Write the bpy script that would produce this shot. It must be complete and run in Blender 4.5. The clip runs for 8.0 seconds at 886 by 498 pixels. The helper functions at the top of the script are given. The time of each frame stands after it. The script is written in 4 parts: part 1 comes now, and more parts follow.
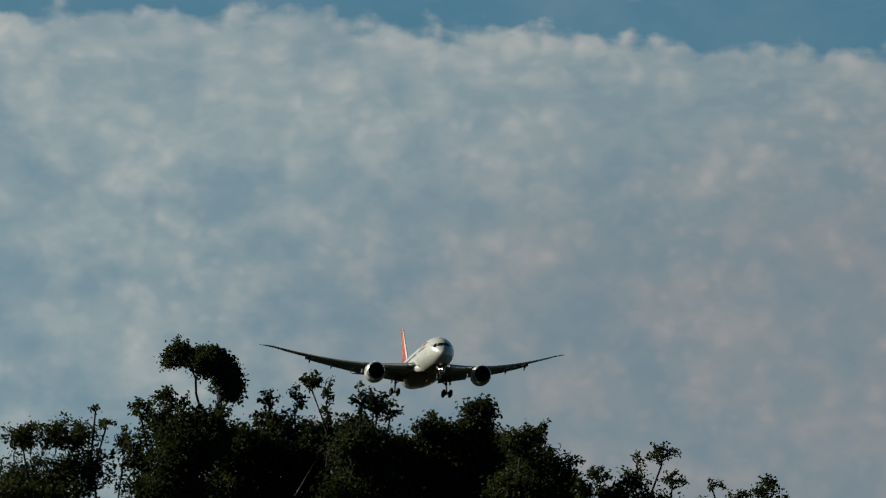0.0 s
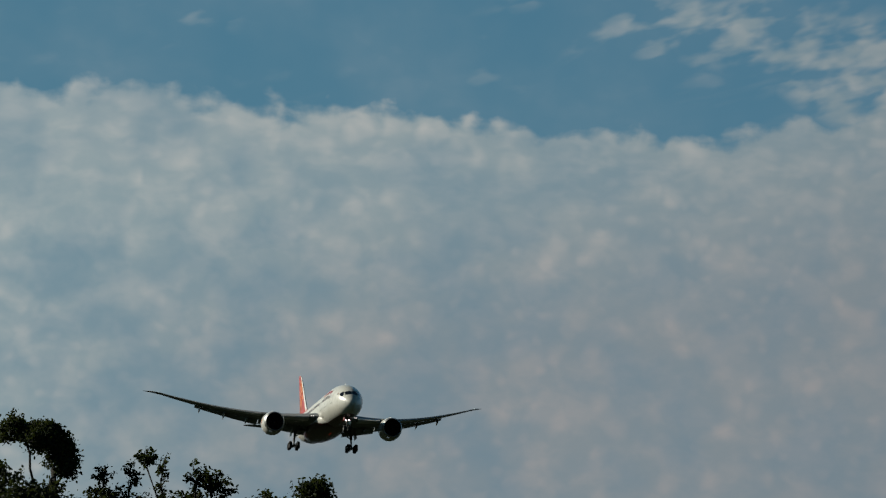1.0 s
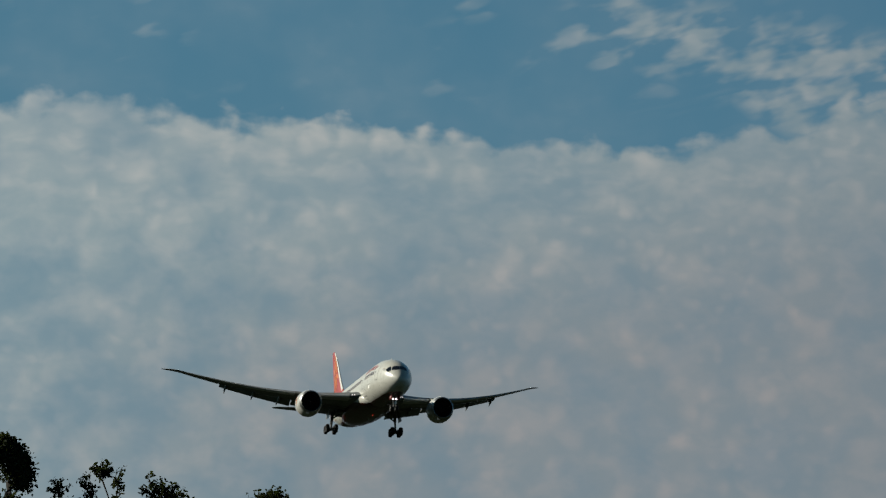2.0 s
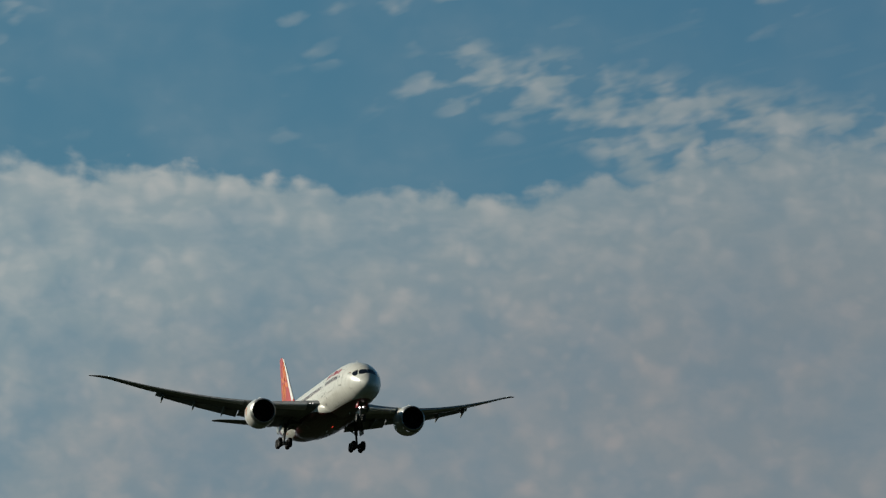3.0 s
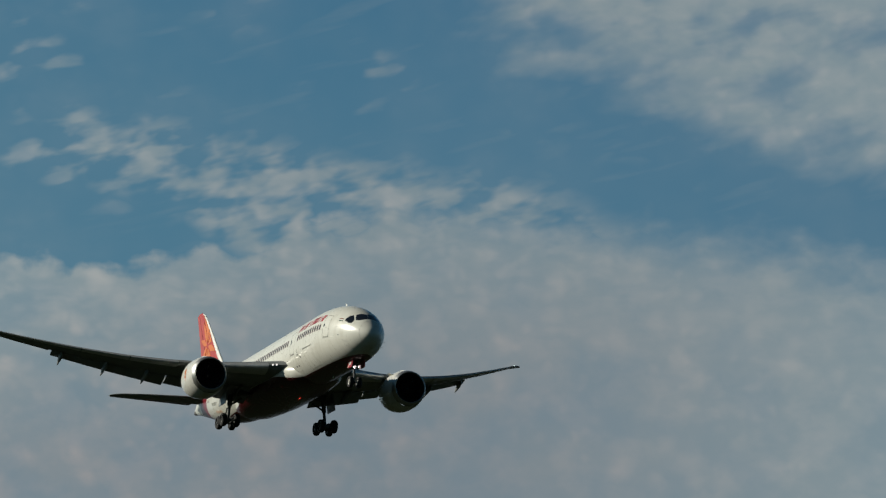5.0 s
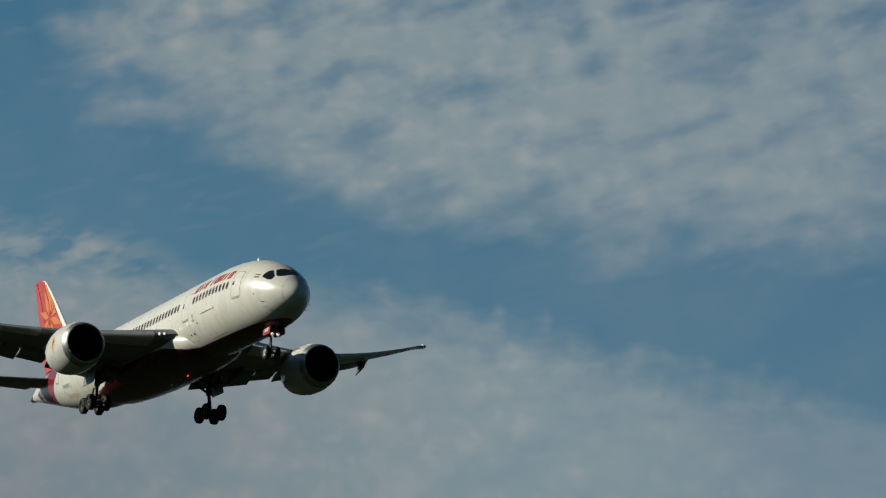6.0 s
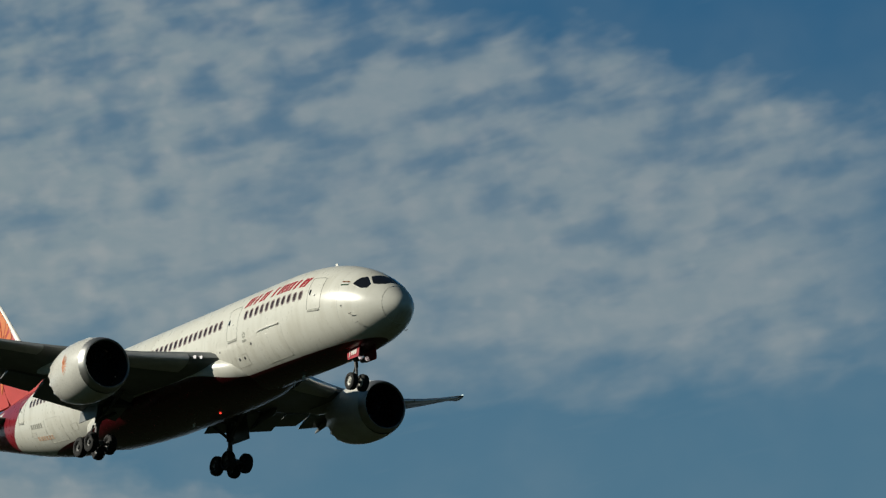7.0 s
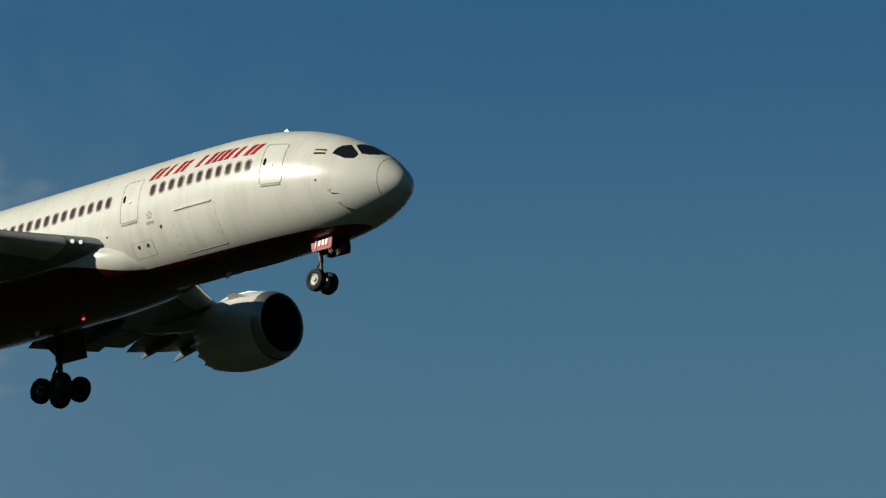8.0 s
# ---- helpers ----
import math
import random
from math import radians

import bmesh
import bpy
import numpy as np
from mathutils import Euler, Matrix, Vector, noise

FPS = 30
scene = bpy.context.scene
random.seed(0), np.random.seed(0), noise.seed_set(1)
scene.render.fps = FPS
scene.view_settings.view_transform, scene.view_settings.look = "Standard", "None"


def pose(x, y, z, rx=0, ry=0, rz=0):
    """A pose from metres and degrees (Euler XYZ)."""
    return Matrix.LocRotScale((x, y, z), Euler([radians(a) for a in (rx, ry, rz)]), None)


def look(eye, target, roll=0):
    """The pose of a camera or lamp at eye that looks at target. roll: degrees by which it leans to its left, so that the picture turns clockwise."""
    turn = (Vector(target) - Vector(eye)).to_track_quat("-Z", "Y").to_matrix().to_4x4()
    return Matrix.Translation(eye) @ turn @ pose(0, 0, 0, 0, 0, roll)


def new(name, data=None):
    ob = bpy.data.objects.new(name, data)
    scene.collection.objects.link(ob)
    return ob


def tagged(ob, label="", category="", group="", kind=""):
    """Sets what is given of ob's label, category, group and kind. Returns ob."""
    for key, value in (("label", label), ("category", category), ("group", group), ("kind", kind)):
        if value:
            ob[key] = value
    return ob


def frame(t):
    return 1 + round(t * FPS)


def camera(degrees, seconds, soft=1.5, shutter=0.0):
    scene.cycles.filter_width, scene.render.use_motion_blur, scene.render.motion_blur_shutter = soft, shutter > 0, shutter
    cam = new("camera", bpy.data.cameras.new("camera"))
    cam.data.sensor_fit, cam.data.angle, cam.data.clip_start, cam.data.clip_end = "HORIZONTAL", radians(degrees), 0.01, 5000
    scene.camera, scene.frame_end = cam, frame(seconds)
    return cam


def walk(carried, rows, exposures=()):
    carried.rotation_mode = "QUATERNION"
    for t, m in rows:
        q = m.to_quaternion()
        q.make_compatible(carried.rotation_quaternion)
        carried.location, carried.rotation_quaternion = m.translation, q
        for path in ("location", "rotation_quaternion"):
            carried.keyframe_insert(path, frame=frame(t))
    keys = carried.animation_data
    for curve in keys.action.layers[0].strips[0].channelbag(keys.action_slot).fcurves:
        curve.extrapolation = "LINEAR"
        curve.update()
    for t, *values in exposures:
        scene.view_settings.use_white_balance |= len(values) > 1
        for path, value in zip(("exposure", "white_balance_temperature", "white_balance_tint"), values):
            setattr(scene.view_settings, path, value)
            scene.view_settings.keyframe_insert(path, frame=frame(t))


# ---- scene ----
# ---------------------------------------------------------------- camera
cam = camera(13.116, 8.0, soft=1.25)


def aim(yaw, tilt, lean):
    """The camera stands on the ground at eye height and only turns."""
    return (pose(0, 0, 1.7, 0, 0, yaw) @ pose(0, 0, 0, tilt) @ pose(0, 0, 0, 0, lean) @ pose(0, 0, 0, 90))


TURNS = [
    (0.0, 0.004, 9.029, -0.581),
    (0.1, -0.411, 9.239, -0.640),
    (0.2, -1.012, 9.713, -0.699),
    (0.3, -1.063, 9.865, -0.759),
    (0.4, -1.087, 9.741, -0.818),
    (0.5, -1.042, 9.663, -0.877),
    (0.6, -1.002, 9.594, -0.971),
    (0.7, -1.364, 9.709, -1.066),
    (0.8, -1.679, 9.913, -1.160),
    (0.9, -2.038, 10.031, -1.255),
    (1.0, -2.401, 10.271, -1.349),
    (1.1, -2.518, 10.274, -1.224),
    (1.2, -2.519, 10.457, -1.100),
    (2.3, -3.673, 10.456, -1.000),
    (2.4, -3.975, 10.655, -1.000),
    (2.5, -4.358, 10.853, -1.000),
    (2.6, -4.609, 10.853, -0.913),
    (2.7, -4.778, 10.788, -0.826),
    (2.8, -4.943, 10.821, -0.738),
    (2.9, -5.136, 11.002, -0.651),
    (3.0, -5.384, 11.183, -0.564),
    (3.1, -5.575, 11.257, -0.445),
    (3.2, -5.969, 11.413, -0.326),
    (3.3, -6.165, 11.528, -0.206),
    (3.4, -6.278, 11.450, -0.087),
    (3.5, -6.414, 11.376, 0.032),
    (3.6, -6.657, 11.225, 0.028),
    (3.7, -6.977, 11.368, 0.024),
    (3.8, -7.568, 11.513, 0.019),
    (3.9, -8.062, 11.554, 0.015),
    (4.0, -8.417, 11.453, 0.011),
    (4.1, -8.670, 11.324, 0.002),
    (4.2, -9.114, 11.500, -0.007),
    (4.3, -9.603, 11.629, -0.015),
    (4.4, -9.962, 11.662, -0.024),
    (4.5, -10.179, 11.711, -0.033),
    (4.6, -10.296, 11.707, -0.094),
    (4.7, -10.538, 11.856, -0.156),
    (5.8, -16.072, 12.931, 0.415),
    (5.9, -17.097, 12.986, 0.541),
    (6.0, -17.725, 12.994, 0.666),
    (6.1, -18.274, 13.151, 0.643),
    (6.2, -18.932, 13.206, 0.620),
    (6.3, -19.690, 13.363, 0.597),
    (6.4, -20.711, 13.778, 0.574),
    (6.5, -21.296, 14.065, 0.551),
    (6.6, -21.685, 14.104, 0.485),
    (6.7, -22.152, 14.178, 0.420),
    (6.8, -22.605, 14.282, 0.354),
    (6.9, -23.435, 14.642, 0.289),
    (7.0, -24.449, 14.994, 0.223),
    (7.1, -25.235, 15.057, 0.171),
    (7.2, -25.894, 15.043, 0.118),
    (7.3, -26.490, 14.889, -0.024),
    (7.4, -27.435, 14.843, -0.167),
    (7.5, -29.244, 15.183, -0.309),
    (7.6, -31.594, 15.373, -0.148),
    (7.7, -33.666, 15.355, 0.012),
    (7.8, -35.407, 15.237, 0.173),
    (7.9, -36.944, 15.264, 0.333),
    (8.0, -38.551, 15.360, 0.494),
]
walk(cam, [(t, aim(a, b, c)) for t, a, b, c in TURNS], exposures=[(0.0, -0.5), (8.0, -0.5)])

# ---------------------------------------------------------------- light
SUN_FROM = Vector((-0.832, 0.319, 0.454)).normalized()
sun_data = bpy.data.lights.new("sun", "SUN")
sun_data.energy, sun_data.angle, sun_data.color = 6.0, radians(0.55), (1.0, 0.96, 0.83)
sun = new("sun", sun_data)
sun.matrix_world = look(SUN_FROM * 900, (0, 0, 0))

world = bpy.data.worlds.new("sky")
scene.world = world
world.use_nodes = True
wn = world.node_tree
wn.nodes.clear()
sky = wn.nodes.new("ShaderNodeTexSky")
sky.sky_type, sky.sun_disc = "NISHITA", False
sky.sun_elevation = math.asin(SUN_FROM.z)
sky.sun_rotation = math.atan2(SUN_FROM.x, SUN_FROM.y)
sky.altitude, sky.air_density, sky.dust_density, sky.ozone_density = 0, 1.0, 0.2, 5.0
tint = wn.nodes.new("ShaderNodeMixRGB")
tint.blend_type = "MULTIPLY"
tint.inputs[0].default_value = 1.0
tint.inputs[2].default_value = (0.60, 0.93, 0.86, 1)
back = wn.nodes.new("ShaderNodeBackground")
back.inputs[1].default_value = 0.032
outw = wn.nodes.new("ShaderNodeOutputWorld")
wn.links.new(sky.outputs[0], tint.inputs[1])
wn.links.new(tint.outputs[0], back.inputs[0])
wn.links.new(back.outputs[0], outw.inputs[0])


# ---------------------------------------------------------------- materials
class Net:
    """Short hand for a node tree."""

    def __init__(self, name):
        self.mat = bpy.data.materials.new(name)
        self.mat.use_nodes = True
        self.t = self.mat.node_tree
        self.t.nodes.clear()
        self.out = self.t.nodes.new("ShaderNodeOutputMaterial")

    def put(self, socket, v):
        if isinstance(v, bpy.types.NodeSocket):
            self.t.links.new(v, socket)
        elif isinstance(v, tuple) and len(v) == 3 and socket.type == "RGBA":
            socket.default_value = (*v, 1)
        else:
            socket.default_value = v

    def math(self, op, a, b=0.0, c=0.0, clamp=False):
        n = self.t.nodes.new("ShaderNodeMath")
        n.operation, n.use_clamp = op, clamp
        for s, v in zip(n.inputs, (a, b, c)):
            self.put(s, v)
        return n.outputs[0]

    def step(self, v, lo, hi):
        n = self.t.nodes.new("ShaderNodeMapRange")
        n.interpolation_type = "SMOOTHSTEP"
        for s, q in zip(n.inputs, (v, lo, hi)):
            self.put(s, q)
        return n.outputs[0]

    def mix(self, f, a, b, blend="MIX"):
        n = self.t.nodes.new("ShaderNodeMixRGB")
        n.blend_type = blend
        for s, v in zip(n.inputs, (f, a, b)):
            self.put(s, v)
        return n.outputs[0]

    def noise(self, vec, scale, detail=3.0, rough=0.5, distortion=0.0):
        n = self.t.nodes.new("ShaderNodeTexNoise")
        if vec is not None:
            self.t.links.new(vec, n.inputs["Vector"])
        n.inputs["Scale"].default_value, n.inputs["Detail"].default_value = scale, detail
        n.inputs["Roughness"].default_value, n.inputs["Distortion"].default_value = rough, distortion
        return n.outputs[0]

    def blobs(self, vec, scale, smooth=0.35):
        """Distance to the nearest of scattered points: small in the middle of a puff."""
        n = self.t.nodes.new("ShaderNodeTexVoronoi")
        n.feature, n.voronoi_dimensions = "SMOOTH_F1", "2D"
        self.t.links.new(vec, n.inputs["Vector"])
        n.inputs["Scale"].default_value, n.inputs["Smoothness"].default_value = scale, smooth
        return n.outputs["Distance"]

    def vec(self, x, y, z=0.0):
        n = self.t.nodes.new("ShaderNodeCombineXYZ")
        for s, v in zip(n.inputs, (x, y, z)):
            self.put(s, v)
        return n.outputs[0]

    def coords(self, which="Object"):
        n = self.t.nodes.new("ShaderNodeTexCoord")
        return n.outputs[which]

    def split(self, v):
        n = self.t.nodes.new("ShaderNodeSeparateXYZ")
        self.t.links.new(v, n.inputs[0])
        return n.outputs

    def lines(self, v, pts):
        """Piecewise straight function of v through pts."""
        total = pts[0][1]
        for (a, p), (b, q) in zip(pts, pts[1:]):
            part_ = self.math("MINIMUM", self.math("MAXIMUM", self.math("SUBTRACT", v, a), 0.0), b - a)
            total = self.math("ADD", total, self.math("MULTIPLY", part_, (q - p) / (b - a)))
        return total

    def surface(self, color, rough=0.5, metal=0.0, bump=None, strength=0.1, distance=0.02, coat=0.0):
        b = self.t.nodes.new("ShaderNodeBsdfPrincipled")
        self.put(b.inputs["Base Color"], color)
        self.put(b.inputs["Roughness"], rough)
        self.put(b.inputs["Metallic"], metal)
        b.inputs["Coat Weight"].default_value = coat
        b.inputs["Coat Roughness"].default_value = 0.12
        if bump is not None:
            n = self.t.nodes.new("ShaderNodeBump")
            n.inputs["Strength"].default_value, n.inputs["Distance"].default_value = strength, distance
            self.t.links.new(bump, n.inputs["Height"])
            self.t.links.new(n.outputs[0], b.inputs["Normal"])
        self.t.links.new(b.outputs[0], self.out.inputs[0])
        self.bsdf = b
        return self.mat


def plain(name, color, rough=0.5, metal=0.0, vary=0.12, scale=1.5, coat=0.0):
    """Paint or metal with uneven tone at two scales."""
    n = Net(name)
    v = n.coords()
    big, small = n.noise(v, scale, 4, 0.6), n.noise(v, scale * 14, 2)
    f = n.math("ADD", n.math("MULTIPLY", big, 0.7), n.math("MULTIPLY", small, 0.3))
    lo = tuple(c * (1 - vary) for c in color)
    hi = tuple(min(1.0, c * (1 + vary)) for c in color)
    return n.surface(n.mix(n.step(f, 0.3, 0.7), lo, hi), n.math("ADD", n.math("MULTIPLY", small, 0.15), rough - 0.07), metal, small, 0.03, 0.01, coat)


def glow(name, color, strength):
    n = Net(name)
    e = n.t.nodes.new("ShaderNodeEmission")
    n.put(e.inputs[0], color)
    e.inputs[1].default_value = strength
    n.t.links.new(e.outputs[0], n.out.inputs[0])
    return n.mat


def skin_material():
    """Cream white paint above, red belly darkened for shade, red sweep on the tail, with frame joints and streaks of
    dirt.
    """
    n = Net("fuselage_paint_and_shade")
    v = n.coords()
    x, y, z = n.split(v)
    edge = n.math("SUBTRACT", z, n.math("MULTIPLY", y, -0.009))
    # dark red raised on the fairing to stand in for shade under the wing
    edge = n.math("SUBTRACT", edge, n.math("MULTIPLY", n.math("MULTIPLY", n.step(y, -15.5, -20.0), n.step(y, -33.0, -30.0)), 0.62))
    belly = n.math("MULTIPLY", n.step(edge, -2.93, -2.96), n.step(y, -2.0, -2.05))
    # a red band runs up the tail into the fin
    line = n.math("ADD", n.math("MULTIPLY", y, -1.0), n.math("MULTIPLY", z, 1.1))
    sweep = n.math("MULTIPLY", n.step(line, 45.9, 45.95), n.step(line, 50.6, 50.55))
    sweep = n.math("MAXIMUM", sweep, n.math("MULTIPLY", n.step(line, 45.9, 45.95), n.step(z, 1.5, 1.55)))
    red = n.math("MAXIMUM", belly, sweep)
    dirt = n.noise(n.vec(n.math("MULTIPLY", x, 0.35), n.math("MULTIPLY", y, 1.5), n.math("MULTIPLY", z, 0.35)), 1.0, 2.5, 0.5)
    fine = n.noise(v, 3.0, 2)
    white = n.mix(n.step(dirt, 0.42, 0.75), (0.74, 0.735, 0.66), (0.66, 0.65, 0.57))
    white = n.mix(n.math("MULTIPLY", n.step(fine, 0.5, 0.8), 0.012), white, (0.60, 0.59, 0.52))
    # barrel joints
    joint = n.math("ABSOLUTE", n.math("SUBTRACT", n.math("FRACT", n.math("DIVIDE", y, 7.4)), 0.5))
    white = n.mix(n.math("MULTIPLY", n.step(joint, 0.003, 0.0015), 0.35), white, (0.35, 0.35, 0.32))
    # belly red is darker than the band: its shade is in the colour
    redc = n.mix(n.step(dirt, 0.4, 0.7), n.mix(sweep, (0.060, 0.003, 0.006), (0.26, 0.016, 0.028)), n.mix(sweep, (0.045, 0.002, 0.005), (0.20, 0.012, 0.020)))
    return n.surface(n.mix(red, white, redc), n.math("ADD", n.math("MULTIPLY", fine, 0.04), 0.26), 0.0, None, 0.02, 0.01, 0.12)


M = {
    "skin": skin_material(),
    "wing": plain("grey_wing_paint", (0.19, 0.20, 0.197), 0.42, 0.0, 0.14, 0.8),
    "lip": plain("brushed_aluminium", (0.50, 0.50, 0.48), 0.40, 0.9, 0.08, 2.0),
    "slat": plain("bare_slat_metal", (0.60, 0.60, 0.58), 0.33, 0.6, 0.1, 1.2),
    "cowl": plain("white_cowl_paint", (0.70, 0.69, 0.63), 0.28, 0.0, 0.08, 0.9, 0.3),
    "black": plain("inlet_liner", (0.03, 0.03, 0.032), 0.6),
    "fan": plain("fan_blade", (0.05, 0.05, 0.055), 0.4, 0.6),
    "hot": plain("exhaust_metal", (0.20, 0.18, 0.16), 0.45, 0.9),
    "glass": plain("dark_window_glass", (0.012, 0.013, 0.016), 0.12, 0.0, 0.05, 3.0, 0.5),
    "pane": plain("cabin_window", (0.055, 0.034, 0.034), 0.22, 0.0, 0.3, 1.2),
    "rim_red": plain("window_surround_paint", (0.27, 0.215, 0.20), 0.4),
    "red": plain("red_paint", (0.40, 0.020, 0.03), 0.35, 0.0, 0.1, 1.0, 0.2),
    "orange": plain("orange_paint", (0.74, 0.22, 0.06), 0.35, 0.0, 0.08, 1.0),
    "fin": plain("orange_red_fin_paint", (0.54, 0.060, 0.042), 0.34, 0.0, 0.12, 0.5, 0.2),
    "tyre": plain("black_rubber", (0.014, 0.014, 0.014), 0.85, 0.0, 0.2, 3.0),
    "rim": plain("grey_wheel_metal", (0.06, 0.06, 0.058), 0.5, 0.2),
    "white_rim": plain("pale_wheel_paint", (0.55, 0.54, 0.50), 0.45),
    "gear": plain("grey_gear_paint", (0.08, 0.08, 0.078), 0.5, 0.2),
    "flag_o": plain("flag_orange", (0.20, 0.07, 0.02), 0.4),
    "flag_g": plain("flag_green", (0.02, 0.07, 0.03), 0.4),
    "faint": plain("faded_orange_paint", (0.66, 0.46, 0.33), 0.4),
    "grey": plain("door_seal_grey", (0.34, 0.34, 0.30), 0.5),
    "joint": plain("panel_joint_grey", (0.60, 0.59, 0.52), 0.5),
    "white": plain("white_paint", (0.76, 0.75, 0.70), 0.35),
    # dark fill for the ports, and for the shade in the gear bays
    "bay": plain("bay_shade_and_port_dark", (0.05, 0.05, 0.05), 0.7),
    "lamp": glow("landing_lamp", (1.0, 0.82, 0.80), 30.0),
    "root_lamp": glow("wing_root_lamp", (1.0, 0.95, 0.88), 1.3),
    "beacon": glow("red_beacon", (1.0, 0.05, 0.03), 3.0),
    "nav": glow("wing_tip_lamp", (0.8, 1.0, 0.95), 1.2),
}


# ---------------------------------------------------------------- mesh helpers
def link_mesh(name, verts, faces, mats, parent=None, label="", smooth=True, sharp=35):
    me = bpy.data.meshes.new(name)
    me.from_pydata([tuple(v) for v in verts], [], faces)
    bm = bmesh.new()
    bm.from_mesh(me)
    bmesh.ops.recalc_face_normals(bm, faces=bm.faces)
    for f in bm.faces:
        f.smooth = smooth
    if smooth:
        for e in bm.edges:
            if len(e.link_faces) == 2 and e.calc_face_angle(0) > radians(sharp):
                e.smooth = False
    bm.to_mesh(me)
    bm.free()
    for m in (mats if isinstance(mats, (list, tuple)) else [mats]):
        me.materials.append(m)
    ob = new(name, me)
    if parent is not None:
        ob.parent = parent
    if label:
        tagged(ob, label)
    return ob


class Geo:
    """Collects pieces of one mesh."""

    def __init__(self):
        self.v, self.f = [], []

    def add(self, verts, faces):
        o = len(self.v)
        self.v += [tuple(p) for p in verts]
        self.f += [tuple(i + o for i in f) for f in faces]
        return self

    def loft(self, rings, closed=True, cap=True):
        n, verts, faces = len(rings[0]), [], []
        for r in rings:
            verts += r
        for i in range(len(rings) - 1):
            for j in range(n if closed else n - 1):
                k = (j + 1) % n
                faces.append((i * n + j, i * n + k, (i + 1) * n + k, (i + 1) * n + j))
        if cap:
            faces += [tuple(range(n)), tuple(range((len(rings) - 1) * n, len(rings) * n))]
        return self.add(verts, faces)

    def tube(self, a, b, r0, r1=None, n=12):
        a, b = Vector(a), Vector(b)
        r1 = r0 if r1 is None else r1
        q = (b - a).to_track_quat("Z", "Y")
        ring = lambda c, r: [c + q @ Vector((r * math.cos(2 * math.pi * i / n), r * math.sin(2 * math.pi * i / n), 0)) for i in range(n)]
        return self.loft([ring(a, r0), ring(b, r1)])

    def box(self, c, size, m=None):
        m = m or Matrix()
        x, y, z = (s / 2 for s in size)
        b = min(x, y, z) * 0.25
        rings = []
        for h, k in ((-z, b), (-z + b, 0), (z - b, 0), (z, b)):
            rings.append([Vector(c) + (m @ Vector(p)) for p in ((-x + k, -y + k, h), (x - k, -y + k, h), (x - k, y - k, h), (-x + k, y - k, h))])
        return self.loft(rings)

    def turned(self, profile, center, axis="y", n=40, cap=False):
        """Turn a profile of (along, radius) about an axis through center."""
        c = Vector(center)
        rings = []
        for a, r in profile:
            ring = []
            for i in range(n):
                p, q = r * math.cos(2 * math.pi * i / n), r * math.sin(2 * math.pi * i / n)
                ring.append(c + (Vector((p, a, q)) if axis == "y" else Vector((a, p, q))))
            rings.append(ring)
        return self.loft(rings, cap=cap)

    def part(self, name, mats, parent=None, label="", smooth=True, sharp=35):
        return link_mesh(name, self.v, self.f, mats, parent, label, smooth, sharp)


def curve(pts):
    """Smooth function through (x, y) points (monotone cubic)."""
    xs, ys = [p[0] for p in pts], [p[1] for p in pts]
    d = [(ys[i + 1] - ys[i]) / (xs[i + 1] - xs[i]) for i in range(len(xs) - 1)]
    m = [d[0]] + [0 if d[i - 1] * d[i] <= 0 else 2 * d[i - 1] * d[i] / (d[i - 1] + d[i]) for i in range(1, len(d))] + [d[-1]]

    def value(x):
        if x <= xs[0]:
            return ys[0]
        if x >= xs[-1]:
            return ys[-1]
        i = max(k for k in range(len(xs) - 1) if xs[k] <= x)
        h = xs[i + 1] - xs[i]
        t = (x - xs[i]) / h
        return ((2 * t ** 3 - 3 * t ** 2 + 1) * ys[i] + (t ** 3 - 2 * t ** 2 + t) * h * m[i]
                + (-2 * t ** 3 + 3 * t ** 2) * ys[i + 1] + (t ** 3 - t ** 2) * h * m[i + 1])
    return value


# ---------------------------------------------------------------- ground, clouds
def ground():
    n = Net("meadow")
    v = n.coords()
    f = n.noise(v, 0.02, 6, 0.6)
    g = n.noise(v, 3.0, 5, 0.7)
    col = n.mix(n.step(f, 0.35, 0.65), (0.012, 0.017, 0.010), (0.018, 0.020, 0.013))
    col = n.mix(n.math("MULTIPLY", g, 0.5), col, (0.010, 0.015, 0.006))
    mat = n.surface(col, 0.95, 0, g, 0.5, 0.1)
    n.bsdf.inputs["Specular IOR Level"].default_value = 0.0
    geo = Geo()
    radii = [0, 15, 40, 90, 180, 400, 1000, 2200, 4700]
    rings = []
    for r in radii[1:]:
        rings.append([(r * math.cos(a), r * math.sin(a), 0.0 if r < 100 else 1.2 * noise.noise((r * math.cos(a) / 300, r * math.sin(a) / 300, 0)) - 0.8)
                      for a in [2 * math.pi * i / 72 for i in range(72)]])
    geo.loft(rings, cap=False)
    geo.add([(0, 0, 0)] + rings[0], [(0, i + 1, (i + 1) % 72 + 1) for i in range(72)])
    tagged(geo.part("ground", mat), "dark green rough meadow grass under the trees", "ground", kind="structure")


